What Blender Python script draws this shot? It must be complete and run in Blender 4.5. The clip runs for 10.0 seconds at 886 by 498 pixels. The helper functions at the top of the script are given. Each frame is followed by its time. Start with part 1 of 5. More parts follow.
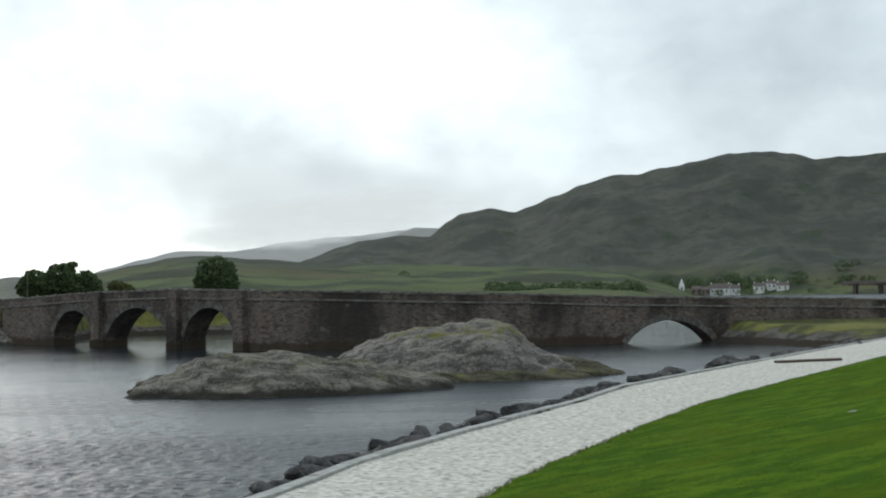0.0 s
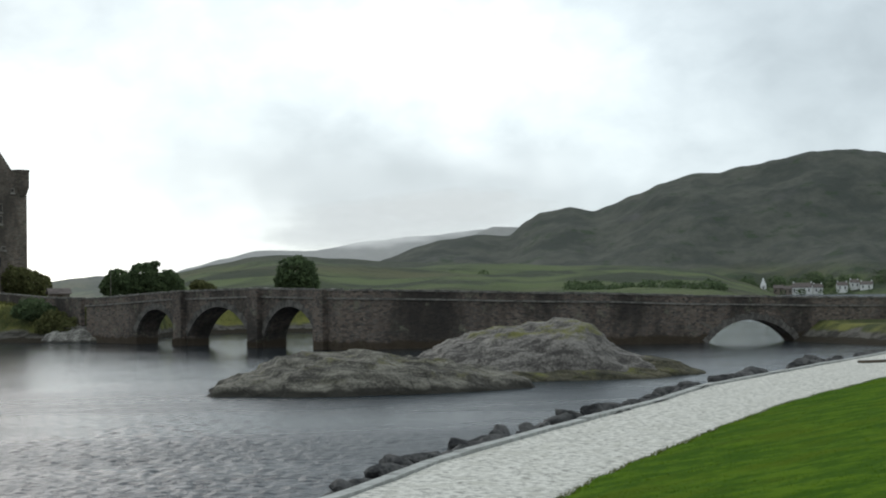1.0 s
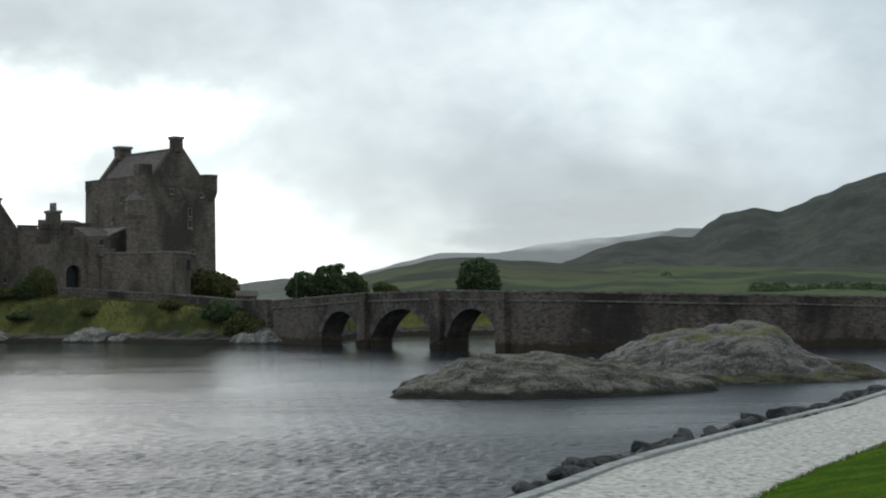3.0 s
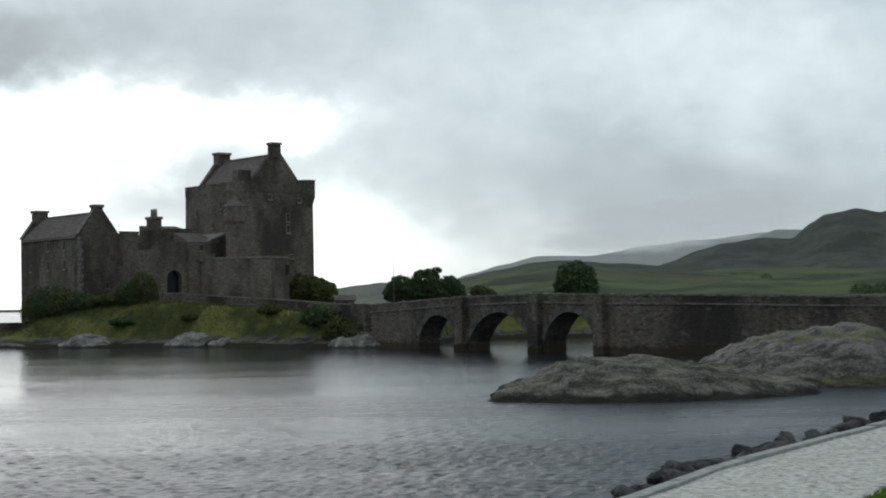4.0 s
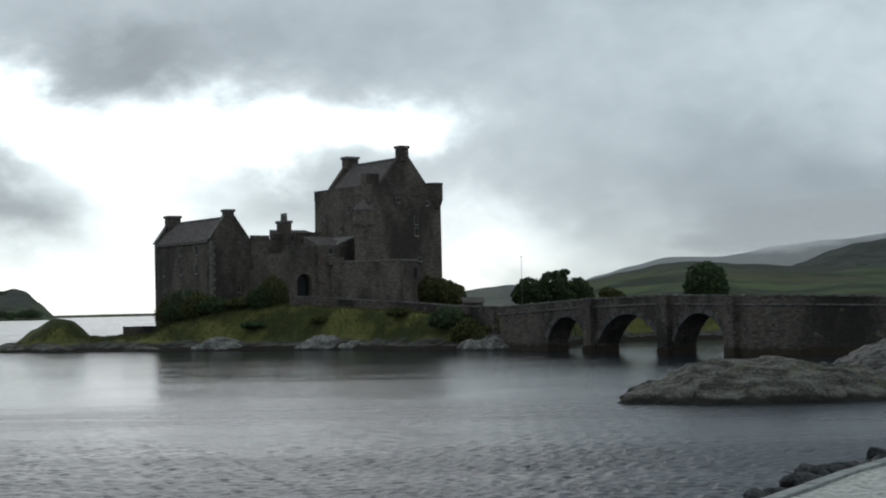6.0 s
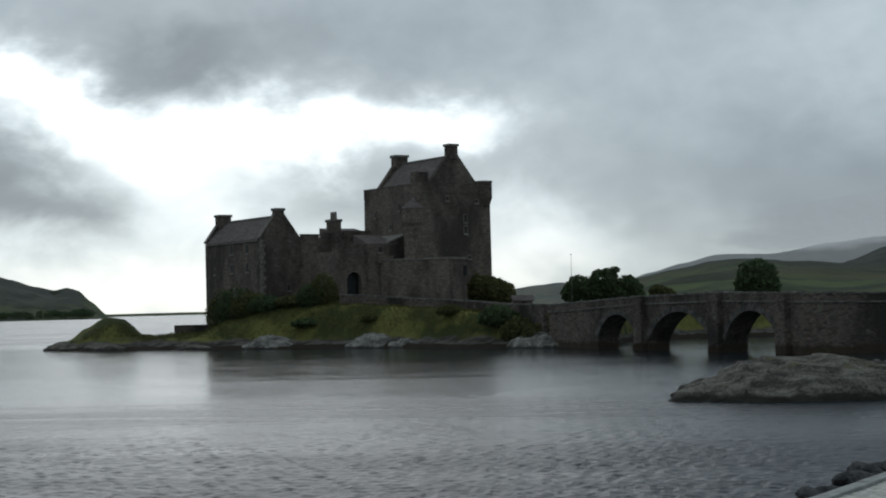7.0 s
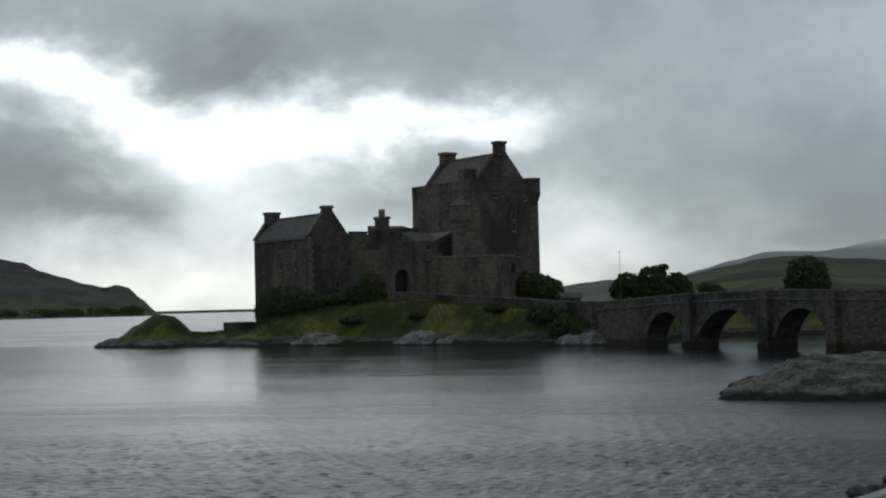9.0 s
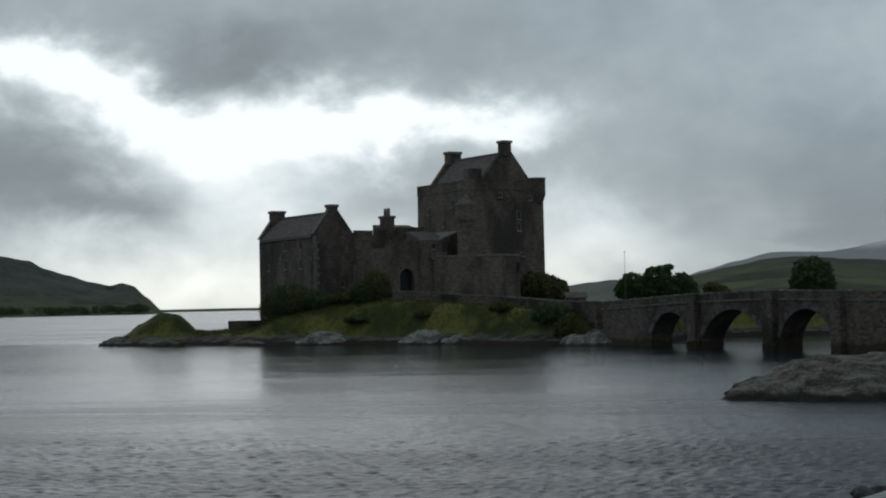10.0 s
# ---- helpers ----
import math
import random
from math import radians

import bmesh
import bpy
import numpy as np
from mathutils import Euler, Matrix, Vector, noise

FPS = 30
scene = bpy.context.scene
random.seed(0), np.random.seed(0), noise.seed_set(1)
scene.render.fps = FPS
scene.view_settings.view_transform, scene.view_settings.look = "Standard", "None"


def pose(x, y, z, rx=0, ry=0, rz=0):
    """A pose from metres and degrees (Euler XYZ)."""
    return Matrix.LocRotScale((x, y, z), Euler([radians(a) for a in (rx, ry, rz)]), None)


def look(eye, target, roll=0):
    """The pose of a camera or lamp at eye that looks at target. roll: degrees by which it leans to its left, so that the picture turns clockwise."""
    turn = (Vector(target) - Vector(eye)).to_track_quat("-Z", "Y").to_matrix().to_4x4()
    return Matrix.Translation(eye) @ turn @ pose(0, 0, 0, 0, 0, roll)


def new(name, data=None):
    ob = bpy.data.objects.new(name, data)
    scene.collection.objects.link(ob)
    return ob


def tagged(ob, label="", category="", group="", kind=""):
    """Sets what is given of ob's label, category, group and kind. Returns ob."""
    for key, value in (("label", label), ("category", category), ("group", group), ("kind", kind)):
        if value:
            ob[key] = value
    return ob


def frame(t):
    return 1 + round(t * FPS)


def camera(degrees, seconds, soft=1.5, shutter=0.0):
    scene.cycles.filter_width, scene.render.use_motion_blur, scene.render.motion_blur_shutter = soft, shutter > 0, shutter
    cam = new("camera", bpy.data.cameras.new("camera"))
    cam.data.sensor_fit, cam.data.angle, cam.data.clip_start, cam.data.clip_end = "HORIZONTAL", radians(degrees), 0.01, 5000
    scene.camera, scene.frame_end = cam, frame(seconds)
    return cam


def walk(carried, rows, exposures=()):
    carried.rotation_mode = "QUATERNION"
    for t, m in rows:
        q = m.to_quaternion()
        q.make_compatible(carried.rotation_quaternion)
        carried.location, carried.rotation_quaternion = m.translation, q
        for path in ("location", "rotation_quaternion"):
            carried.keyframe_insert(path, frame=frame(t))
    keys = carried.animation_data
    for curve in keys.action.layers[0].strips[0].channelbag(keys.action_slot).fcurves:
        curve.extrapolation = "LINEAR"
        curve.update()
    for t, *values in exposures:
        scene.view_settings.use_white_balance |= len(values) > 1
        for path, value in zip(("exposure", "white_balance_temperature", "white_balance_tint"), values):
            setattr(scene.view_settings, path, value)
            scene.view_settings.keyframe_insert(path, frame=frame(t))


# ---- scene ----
cam = camera(30.0, 10.0, soft=2.0)

PATH = [
    (0.0, pose(0, 0, 6, 91.546, 0.687, -13.734)),
    (0.5, pose(0, 0, 6, 91.560, 0.700, -12.450)),
    (1.0, pose(0, 0, 6, 91.547, 0.669, -10.984)),
    (1.5, pose(0, 0, 6, 91.513, 0.668, -9.545)),
    (2.0, pose(0, 0, 6, 91.521, 0.612, -7.957)),
    (2.5, pose(0, 0, 6, 91.600, 0.610, -6.410)),
    (4.0, pose(0, 0, 6, 91.864, 0.990, -1.321)),
    (4.5, pose(0, 0, 6, 91.930, 1.080, -0.041)),
    (5.0, pose(0, 0, 6, 91.994, 1.138, 1.115)),
    (5.5, pose(0, 0, 6, 92.024, 1.180, 2.130)),
    (7.0, pose(0, 0, 6, 91.997, 1.390, 4.840)),
    (7.5, pose(0, 0, 6, 92.006, 1.395, 5.442)),
    (8.0, pose(0, 0, 6, 91.986, 1.389, 5.930)),
    (8.5, pose(0, 0, 6, 91.962, 1.366, 6.290)),
    (9.0, pose(0, 0, 6, 91.943, 1.345, 6.506)),
    (9.5, pose(0, 0, 6, 91.938, 1.257, 6.588)),
    (10.0, pose(0, 0, 6, 91.923, 1.157, 6.674)),
]
walk(cam, PATH, [(0.0, 0.34, 6640, 10), (1.0, 0.29, 6640, 10), (2.5, 0.07, 6560, 9.5), (4.0, -0.25, 6400, 9), (5.5, -0.5, 6260, 8.5), (7.0, -0.8, 6200, 8), (8.5, -1.0, 6180, 8), (10.0, -1.08, 6180, 8)])

# ---- sky and sun ----
SUN_EL, SUN_AZ = radians(24), radians(-14)
world = bpy.data.worlds.new("overcast_sky")
scene.world = world
world.use_nodes = True
wt = world.node_tree
wt.nodes.clear()


def node(tree, kind, **values):
    n = tree.nodes.new(kind)
    for key, value in values.items():
        if key in n.inputs:
            n.inputs[key].default_value = value
        else:
            setattr(n, key, value)
    return n


def sums(tree, op, a, b=None, clamp=False):
    n = tree.nodes.new("ShaderNodeMath")
    n.operation, n.use_clamp = op, clamp
    for i, v in enumerate((a, b)):
        if v is None:
            continue
        if isinstance(v, (int, float)):
            n.inputs[i].default_value = v
        else:
            tree.links.new(v, n.inputs[i])
    return n.outputs[0]


def ramp(tree, fac, stops, ease="EASE"):
    n = tree.nodes.new("ShaderNodeValToRGB")
    n.color_ramp.interpolation = ease
    els = n.color_ramp.elements
    while len(els) < len(stops):
        els.new(0.5)
    for e, (p, c) in zip(els, stops):
        e.position = p
        e.color = (c, c, c, 1) if isinstance(c, (int, float)) else (*c, 1)
    tree.links.new(fac, n.inputs[0])
    return n.outputs[0]


def blend(tree, fac, a, b, how="MIX"):
    n = tree.nodes.new("ShaderNodeMix")
    n.data_type, n.blend_type = "RGBA", how
    for i, v in ((0, fac), (6, a), (7, b)):
        if isinstance(v, (int, float)):
            n.inputs[i].default_value = v
        elif isinstance(v, tuple):
            n.inputs[i].default_value = (*v, 1)
        else:
            tree.links.new(v, n.inputs[i])
    return n.outputs[2]


def noise_tex(tree, vec, scale, detail=4.0, rough=0.55, stretch=None, distort=0.0):
    if stretch:
        m = tree.nodes.new("ShaderNodeMapping")
        m.inputs["Scale"].default_value = stretch
        tree.links.new(vec, m.inputs[0])
        vec = m.outputs[0]
    n = node(tree, "ShaderNodeTexNoise", Scale=scale, Detail=detail, Roughness=rough, Distortion=distort)
    tree.links.new(vec, n.inputs["Vector"])
    return n.outputs["Fac"]


CLOUDS = [
    # bearing, elevation, half-width, half-height in degrees, brightness over or under the cloud sheet
    (-21.2, 8.5, 2.2, 0.8, 1.6), (-19.2, 7.9, 1.5, 0.7, 1.3), (-17.5, 7.1, 1.7, 0.8, 1.6), (-15.3, 6.0, 2.2, 0.9, 1.4), (-12.3, 5.8, 2.6, 1.0, 1.4),
    (-9.0, 6.3, 2.4, 0.8, 1.3), (-6.0, 6.4, 2.4, 0.75, 1.1), (-3.8, 6.3, 1.5, 0.5, 0.5), (-13.4, 3.9, 2.4, 1.2, 0.9),
    (-15.0, 0.9, 8.0, 1.5, 1.0), (-2.2, 2.4, 2.2, 1.5, 0.8), (1.5, 1.6, 3.5, 1.2, 0.45),
    (-20.8, 4.9, 3.2, 1.4, -0.38), (-17.9, 3.7, 2.2, 0.8, -0.28), (-9.3, 4.3, 2.6, 0.8, -0.14), (-14.5, 8.6, 3.6, 0.9, -0.32), (-8.0, 9.2, 5.0, 0.9, -0.12),
    (4.5, 4.6, 6.0, 1.9, -0.11), (14.0, 7.4, 5.5, 3.0, 0.27), (25.0, 7.6, 6.5, 2.4, -0.14), (11.0, 3.5, 5.5, 1.3, -0.12),
    # last entry: dark cloud above the view, added to darken the water's reflections
    (9.0, 9.5, 5.0, 2.0, 0.22), (-8.0, 24.5, 28.0, 12.0, -0.68),
]


def build_sky():
    way = wt.nodes.new("ShaderNodeTexCoord").outputs["Generated"]
    cut = wt.nodes.new("ShaderNodeSeparateXYZ")
    wt.links.new(way, cut.inputs[0])
    x, y, z = cut.outputs
    bearing = sums(wt, "MULTIPLY", sums(wt, "ARCTAN2", x, y), 57.2958)
    height = sums(wt, "MULTIPLY", sums(wt, "ARCSINE", z), 57.2958)
    flat = wt.nodes.new("ShaderNodeCombineXYZ")
    wt.links.new(sums(wt, "MULTIPLY", bearing, 0.10), flat.inputs[0])
    wt.links.new(sums(wt, "MULTIPLY", height, 0.22), flat.inputs[1])
    big = noise_tex(wt, flat.outputs[0], 1.5, 5, 0.54)
    other = noise_tex(wt, flat.outputs[0], 2.2, 5, 0.53, (1.3, 0.9, 1), 0.2)
    fine = noise_tex(wt, flat.outputs[0], 3.0, 5, 0.52, (1.35, 0.85, 1.0), 0.25)
    b = sums(wt, "ADD", bearing, sums(wt, "MULTIPLY", sums(wt, "SUBTRACT", big, 0.5), 6.5))
    h = sums(wt, "ADD", height, sums(wt, "MULTIPLY", sums(wt, "SUBTRACT", other, 0.5), 4.4))
    light = ramp(wt, sums(wt, "ADD", sums(wt, "MULTIPLY", bearing, 0.01), 0.5), [(0.0, 0.74), (0.36, 1.0), (0.50, 0.99), (0.60, 0.79), (0.66, 0.73), (1.0, 0.66)])
    for cb, ch, wb, wh, gain in CLOUDS:
        u = sums(wt, "MULTIPLY", sums(wt, "SUBTRACT", b, cb), 1 / wb)
        v = sums(wt, "MULTIPLY", sums(wt, "SUBTRACT", h, ch), 1 / wh)
        r = sums(wt, "ADD", sums(wt, "MULTIPLY", u, u), sums(wt, "MULTIPLY", v, v))
        light = sums(wt, "ADD", light, sums(wt, "MULTIPLY", sums(wt, "EXPONENT", sums(wt, "MULTIPLY", r, -0.8)), gain))
    mottle = sums(wt, "ADD", sums(wt, "MULTIPLY", sums(wt, "SUBTRACT", fine, 0.5), 0.42), 1.0)
    light = sums(wt, "MINIMUM", sums(wt, "MAXIMUM", sums(wt, "MULTIPLY", light, mottle), 0.36), 2.2)
    tint = ramp(wt, sums(wt, "MULTIPLY", light, 0.5), [(0.2, (0.835, 0.985, 1.09)), (0.6, (0.90, 1.0, 1.035)), (1.0, (0.96, 1.0, 1.0))])
    # the air low over the loch is creamier than the cloud overhead
    low = ramp(wt, sums(wt, "MULTIPLY", sums(wt, "ADD", height, 2.0), 0.1), [(0.2, (1.03, 1.0, 0.93)), (0.55, (1.0, 1.0, 1.0))])
    cloud = blend(wt, 1.0, blend(wt, 1.0, tint, low, "MULTIPLY"), light, "MULTIPLY")
    sky = node(wt, "ShaderNodeTexSky", sky_type="NISHITA", sun_disc=False, sun_elevation=SUN_EL, sun_rotation=SUN_AZ)
    blue = blend(wt, 1.0, sky.outputs[0], (0.10, 0.10, 0.10), "MULTIPLY")
    full = blend(wt, 0.95, blue, cloud)
    bg = node(wt, "ShaderNodeBackground", Strength=1.0)
    wt.links.new(full, bg.inputs[0])
    wt.links.new(bg.outputs[0], wt.nodes.new("ShaderNodeOutputWorld").inputs[0])


build_sky()
sun = new("sun", bpy.data.lights.new("sun", "SUN"))
sun.data.energy, sun.data.angle, sun.data.color = 0.5, radians(30), (1.0, 0.98, 0.95)
sun.matrix_world = look((0, 0, 0), (-math.sin(SUN_AZ) * math.cos(SUN_EL), -math.cos(SUN_AZ) * math.cos(SUN_EL), -math.sin(SUN_EL)))


# ---- materials ----
def material(name, rough=0.85, spec=0.3):
    m = bpy.data.materials.new(name)
    m.use_nodes = True
    t = m.node_tree
    b = t.nodes["Principled BSDF"]
    b.inputs["Roughness"].default_value = rough
    b.inputs["Specular IOR Level"].default_value = spec
    return m, t, b


def place(t, own=True):
    if own:
        return t.nodes.new("ShaderNodeTexCoord").outputs["Object"]
    return t.nodes.new("ShaderNodeNewGeometry").outputs["Position"]


def relief(t, b, height, strength, distance):
    n = node(t, "ShaderNodeBump", Strength=strength, Distance=distance)
    t.links.new(height, n.inputs["Height"])
    t.links.new(n.outputs[0], b.inputs["Normal"])


def rubble(name, dark, light, stone=0.55, lichen=(0.23, 0.23, 0.17), wet=False):
    """Coursed rubble masonry: irregular stones, mortar joints, stains."""
    m, t, b = material(name, 0.9, 0.2)
    p = place(t, False)
    mp = t.nodes.new("ShaderNodeMapping")
    mp.inputs["Scale"].default_value = (1, 1, 2.1)
    t.links.new(p, mp.inputs[0])
    cells = node(t, "ShaderNodeTexVoronoi", Scale=1 / stone, Randomness=0.85)
    t.links.new(mp.outputs[0], cells.inputs["Vector"])
    joint = node(t, "ShaderNodeTexVoronoi", feature="DISTANCE_TO_EDGE", Scale=1 / stone, Randomness=0.85)
    t.links.new(mp.outputs[0], joint.inputs["Vector"])
    tone = t.nodes.new("ShaderNodeSeparateColor")
    t.links.new(cells.outputs["Color"], tone.inputs[0])
    col = blend(t, tone.outputs[0], dark, light)
    warm = blend(t, sums(t, "MULTIPLY", tone.outputs[1], 0.5), col, (0.30, 0.22, 0.17))
    stain = ramp(t, noise_tex(t, p, 0.16, 5, 0.6, (1, 1, 0.5)), [(0.40, 0.0), (0.64, 0.85)])
    col = blend(t, stain, warm, tuple(0.50 * c for c in dark))
    grow = ramp(t, noise_tex(t, p, 0.7, 5, 0.65), [(0.56, 0.0), (0.74, 0.7)])
    col = blend(t, grow, col, lichen)
    gap = ramp(t, joint.outputs["Distance"], [(0.0, 1.0), (0.09, 0.0)])
    col = blend(t, sums(t, "MULTIPLY", gap, 0.35), col, tuple(0.45 * c for c in dark))
    if wet:
        cut = t.nodes.new("ShaderNodeSeparateXYZ")
        t.links.new(p, cut.inputs[0])
        edge = sums(t, "ADD", cut.outputs[2], sums(t, "MULTIPLY", noise_tex(t, p, 0.5, 3), 1.2))
        weed = ramp(t, sums(t, "MULTIPLY", edge, 0.2), [(0.26, 1.0), (0.34, 0.0)])
        col = blend(t, sums(t, "MULTIPLY", weed, 0.85), col, (0.055, 0.040, 0.025))
    t.links.new(col, b.inputs["Base Color"])
    h = sums(t, "ADD", ramp(t, joint.outputs["Distance"], [(0.0, 0.0), (0.14, 1.0)]), sums(t, "MULTIPLY", noise_tex(t, p, 6, 3), 0.5))
    relief(t, b, h, 0.8, 0.10)
    return m


def mottled(name, a, c, scale, rough=0.9, spec=0.2, bump=0.3, dist=0.05, stretch=None, own=False, third=None, lo=0.38, hi=0.62):
    """Two tones broken up at two scales, with a fine relief."""
    m, t, b = material(name, rough, spec)
    p = place(t, own)
    n1 = noise_tex(t, p, scale, 6, 0.62, stretch)
    n2 = noise_tex(t, p, scale * 7.3, 4, 0.6, stretch)
    both = sums(t, "ADD", sums(t, "MULTIPLY", n1, 0.7), sums(t, "MULTIPLY", n2, 0.3))
    col = blend(t, ramp(t, both, [(lo, 0.0), (hi, 1.0)]), a, c)
    if third:
        col = blend(t, ramp(t, noise_tex(t, p, scale * 0.37, 4, 0.6), [(0.5, 0.0), (0.66, 0.85)]), col, third)
    t.links.new(col, b.inputs["Base Color"])
    relief(t, b, both, bump, dist)
    return m


def water_material():
    m, t, b = material("loch_water", 0.12, 0.30)
    b.inputs["IOR"].default_value = 1.33
    p = place(t, False)
    col = blend(t, noise_tex(t, p, 0.02, 3), (0.012, 0.019, 0.026), (0.020, 0.028, 0.035))
    t.links.new(col, b.inputs["Base Color"])
    ripple = noise_tex(t, p, 4.2, 3.0, 0.6, (0.8, 1.0, 1.0), 0.5)
    chop = noise_tex(t, p, 0.55, 3, 0.5, (0.6, 1.0, 1.0), 0.6)
    lanes = ramp(t, noise_tex(t, p, 0.07, 6, 0.62, (0.22, 1.0, 1.0), 0.8), [(0.36, 0.62), (0.62, 1.2)])
    # ripple bump is cut with distance from the eye to keep the castle's reflection
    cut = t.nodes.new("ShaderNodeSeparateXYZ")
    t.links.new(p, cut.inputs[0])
    bump_fade = ramp(t, sums(t, "MULTIPLY", cut.outputs[1], 0.003), [(0.15, 0.85), (0.28, 0.75), (0.40, 0.40), (0.56, 0.32), (0.86, 0.32), (1.0, 1.0)])
    calm = sums(t, "MULTIPLY", lanes, bump_fade)
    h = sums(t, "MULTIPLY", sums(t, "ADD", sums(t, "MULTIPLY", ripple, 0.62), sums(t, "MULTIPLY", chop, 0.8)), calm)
    relief(t, b, h, 1.0, 0.15)
    # the finest ripples, too small to model, are roughness, also cut with distance
    rough_fade = ramp(t, sums(t, "MULTIPLY", cut.outputs[1], 0.003), [(0.15, 0.31), (0.26, 0.28), (0.38, 0.16), (0.50, 0.09), (0.86, 0.08), (1.0, 0.25)])
    t.links.new(sums(t, "MULTIPLY", rough_fade, sums(t, "ADD", sums(t, "MULTIPLY", lanes, 0.5), 0.55)), b.inputs["Roughness"])
    return m


def land_material():
    """Far hillsides: pasture low down, bracken, heather and bare rock above."""
    m, t, b = material("hillside", 0.95, 0.1)
    p = place(t, False)
    cut = t.nodes.new("ShaderNodeSeparateXYZ")
    t.links.new(p, cut.inputs[0])
    n = noise_tex(t, p, 0.006, 6, 0.62)
    fields = noise_tex(t, p, 0.013, 4, 0.6, (0.8, 1.2, 1.0), 0.8)
    pasture = blend(t, ramp(t, fields, [(0.40, 0.0), (0.60, 1.0)]), (0.056, 0.066, 0.044), (0.112, 0.138, 0.062))
    pasture = blend(t, ramp(t, noise_tex(t, p, 0.007, 4, 0.6), [(0.50, 0.0), (0.64, 0.8)]), pasture, (0.120, 0.118, 0.066))
    moor = blend(t, ramp(t, noise_tex(t, p, 0.016, 6, 0.65, (1, 1, 0.5)), [(0.38, 0.0), (0.62, 1.0)]), (0.068, 0.074, 0.064), (0.108, 0.110, 0.092))
    crag = ramp(t, noise_tex(t, p, 0.012, 7, 0.7, (1.0, 1.0, 2.0)), [(0.55, 0.0), (0.70, 0.8)])
    moor = blend(t, crag, moor, (0.108, 0.105, 0.102))
    speck = ramp(t, noise_tex(t, p, 0.055, 6, 0.7, (1, 1, 0.6)), [(0.44, 0.0), (0.64, 0.4)])
    moor = blend(t, speck, moor, (0.060, 0.066, 0.056))
    high = ramp(t, sums(t, "ADD", sums(t, "MULTIPLY", cut.outputs[2], 0.012), sums(t, "MULTIPLY", n, 0.5)), [(0.40, 0.0), (0.78, 1.0)])
    col = blend(t, high, pasture, moor)
    scrub = ramp(t, noise_tex(t, p, 0.03, 5, 0.7), [(0.56, 0.0), (0.64, 0.8)])
    col = blend(t, scrub, col, (0.055, 0.074, 0.046))
    t.links.new(col, b.inputs["Base Color"])
    relief(t, b, noise_tex(t, p, 0.018, 8, 0.70), 0.9, 14.0)
    return m


def leaf_material(name, a, c, spec=0.06):
    m, t, b = material(name, 0.8, spec)
    info = t.nodes.new("ShaderNodeNewGeometry")
    col = blend(t, info.outputs["Random Per Island"], a, c)
    t.links.new(col, b.inputs["Base Color"])
    return m


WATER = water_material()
LAND = land_material()
BRIDGE = rubble("bridge_rubble", (0.064, 0.057, 0.052), (0.165, 0.146, 0.130), 0.42, wet=True)
CASTLE = rubble("castle_rubble", (0.120, 0.104, 0.090), (0.250, 0.222, 0.186), 0.5)
DRESSED = mottled("dressed_stone", (0.125, 0.112, 0.095), (0.24, 0.215, 0.185), 1.5)
SLATE = mottled("roof_slate", (0.105, 0.088, 0.081), (0.175, 0.148, 0.137), 0.8, 0.85, 0.1, 0.4, 0.05, (1, 1, 4))
PALE = mottled("pale_sandstone", (0.19, 0.175, 0.155), (0.29, 0.27, 0.24), 1.5)
# dark glass; also painted in for the shade inside gate, slit and belfry
DARK = mottled("dark_glass_and_opening_shade", (0.008, 0.009, 0.010), (0.018, 0.019, 0.022), 2.0, 0.4, 0.3)
TIMBER = mottled("weathered_timber", (0.06, 0.045, 0.035), (0.11, 0.085, 0.06), 3.0, 0.8, 0.2, 0.3, 0.02, (1, 1, 6))
ROCK = mottled("shore_rock", (0.075, 0.072, 0.068), (0.30, 0.285, 0.26), 0.55, 0.85, 0.25, 0.9, 0.25, (0.6, 1.2, 1.6), third=(0.16, 0.15, 0.075))
BOULDER = mottled("riprap_stone", (0.020, 0.020, 0.021), (0.095, 0.091, 0.087), 2.4, 0.8, 0.3, 0.7, 0.06)
GRAVEL = mottled("pale_gravel", (0.20, 0.19, 0.165), (0.66, 0.635, 0.575), 6.5, 0.95, 0.15, 0.7, 0.025, third=(0.48, 0.46, 0.40), lo=0.36, hi=0.56)
KERB = mottled("concrete_edging", (0.28, 0.28, 0.26), (0.44, 0.44, 0.42), 2.5, 0.9, 0.2, 0.3, 0.02)
LAWN = mottled("mown_lawn", (0.034, 0.082, 0.004), (0.078, 0.138, 0.007), 1.1, 0.95, 0.02, 0.9, 0.08, third=(0.066, 0.104, 0.004), lo=0.42, hi=0.60)
WHITE = mottled("white_render", (0.52, 0.52, 0.50), (0.68, 0.68, 0.66), 0.5)
LEAF = leaf_material("leaves", (0.040, 0.058, 0.030), (0.092, 0.125, 0.056))
SHRUB = leaf_material("shrub_leaves", (0.055, 0.060, 0.024), (0.125, 0.125, 0.050))
BARK = mottled("bark", (0.05, 0.04, 0.03), (0.10, 0.085, 0.07), 3.0)


# ---- building helpers ----
def part(name, bm, mat, parent=None, label="", smooth=False):
    me = bpy.data.meshes.new(name)
    if isinstance(bm, tuple):
        me.from_pydata(*bm)
    else:
        bmesh.ops.recalc_face_normals(bm, faces=bm.faces)
        bm.to_mesh(me)
        bm.free()
    me.materials.append(mat)
    if smooth:
        me.polygons.foreach_set("use_smooth", [True] * len(me.polygons))
    me.update()
    ob = new(name, me)
    ob.parent = parent
    if label:
        tagged(ob, label)
    return ob


def thing(name, m, label, category, group="", kind=""):
    ob = new(name)
    ob.matrix_world = m
    return tagged(ob, label, category, group, kind)


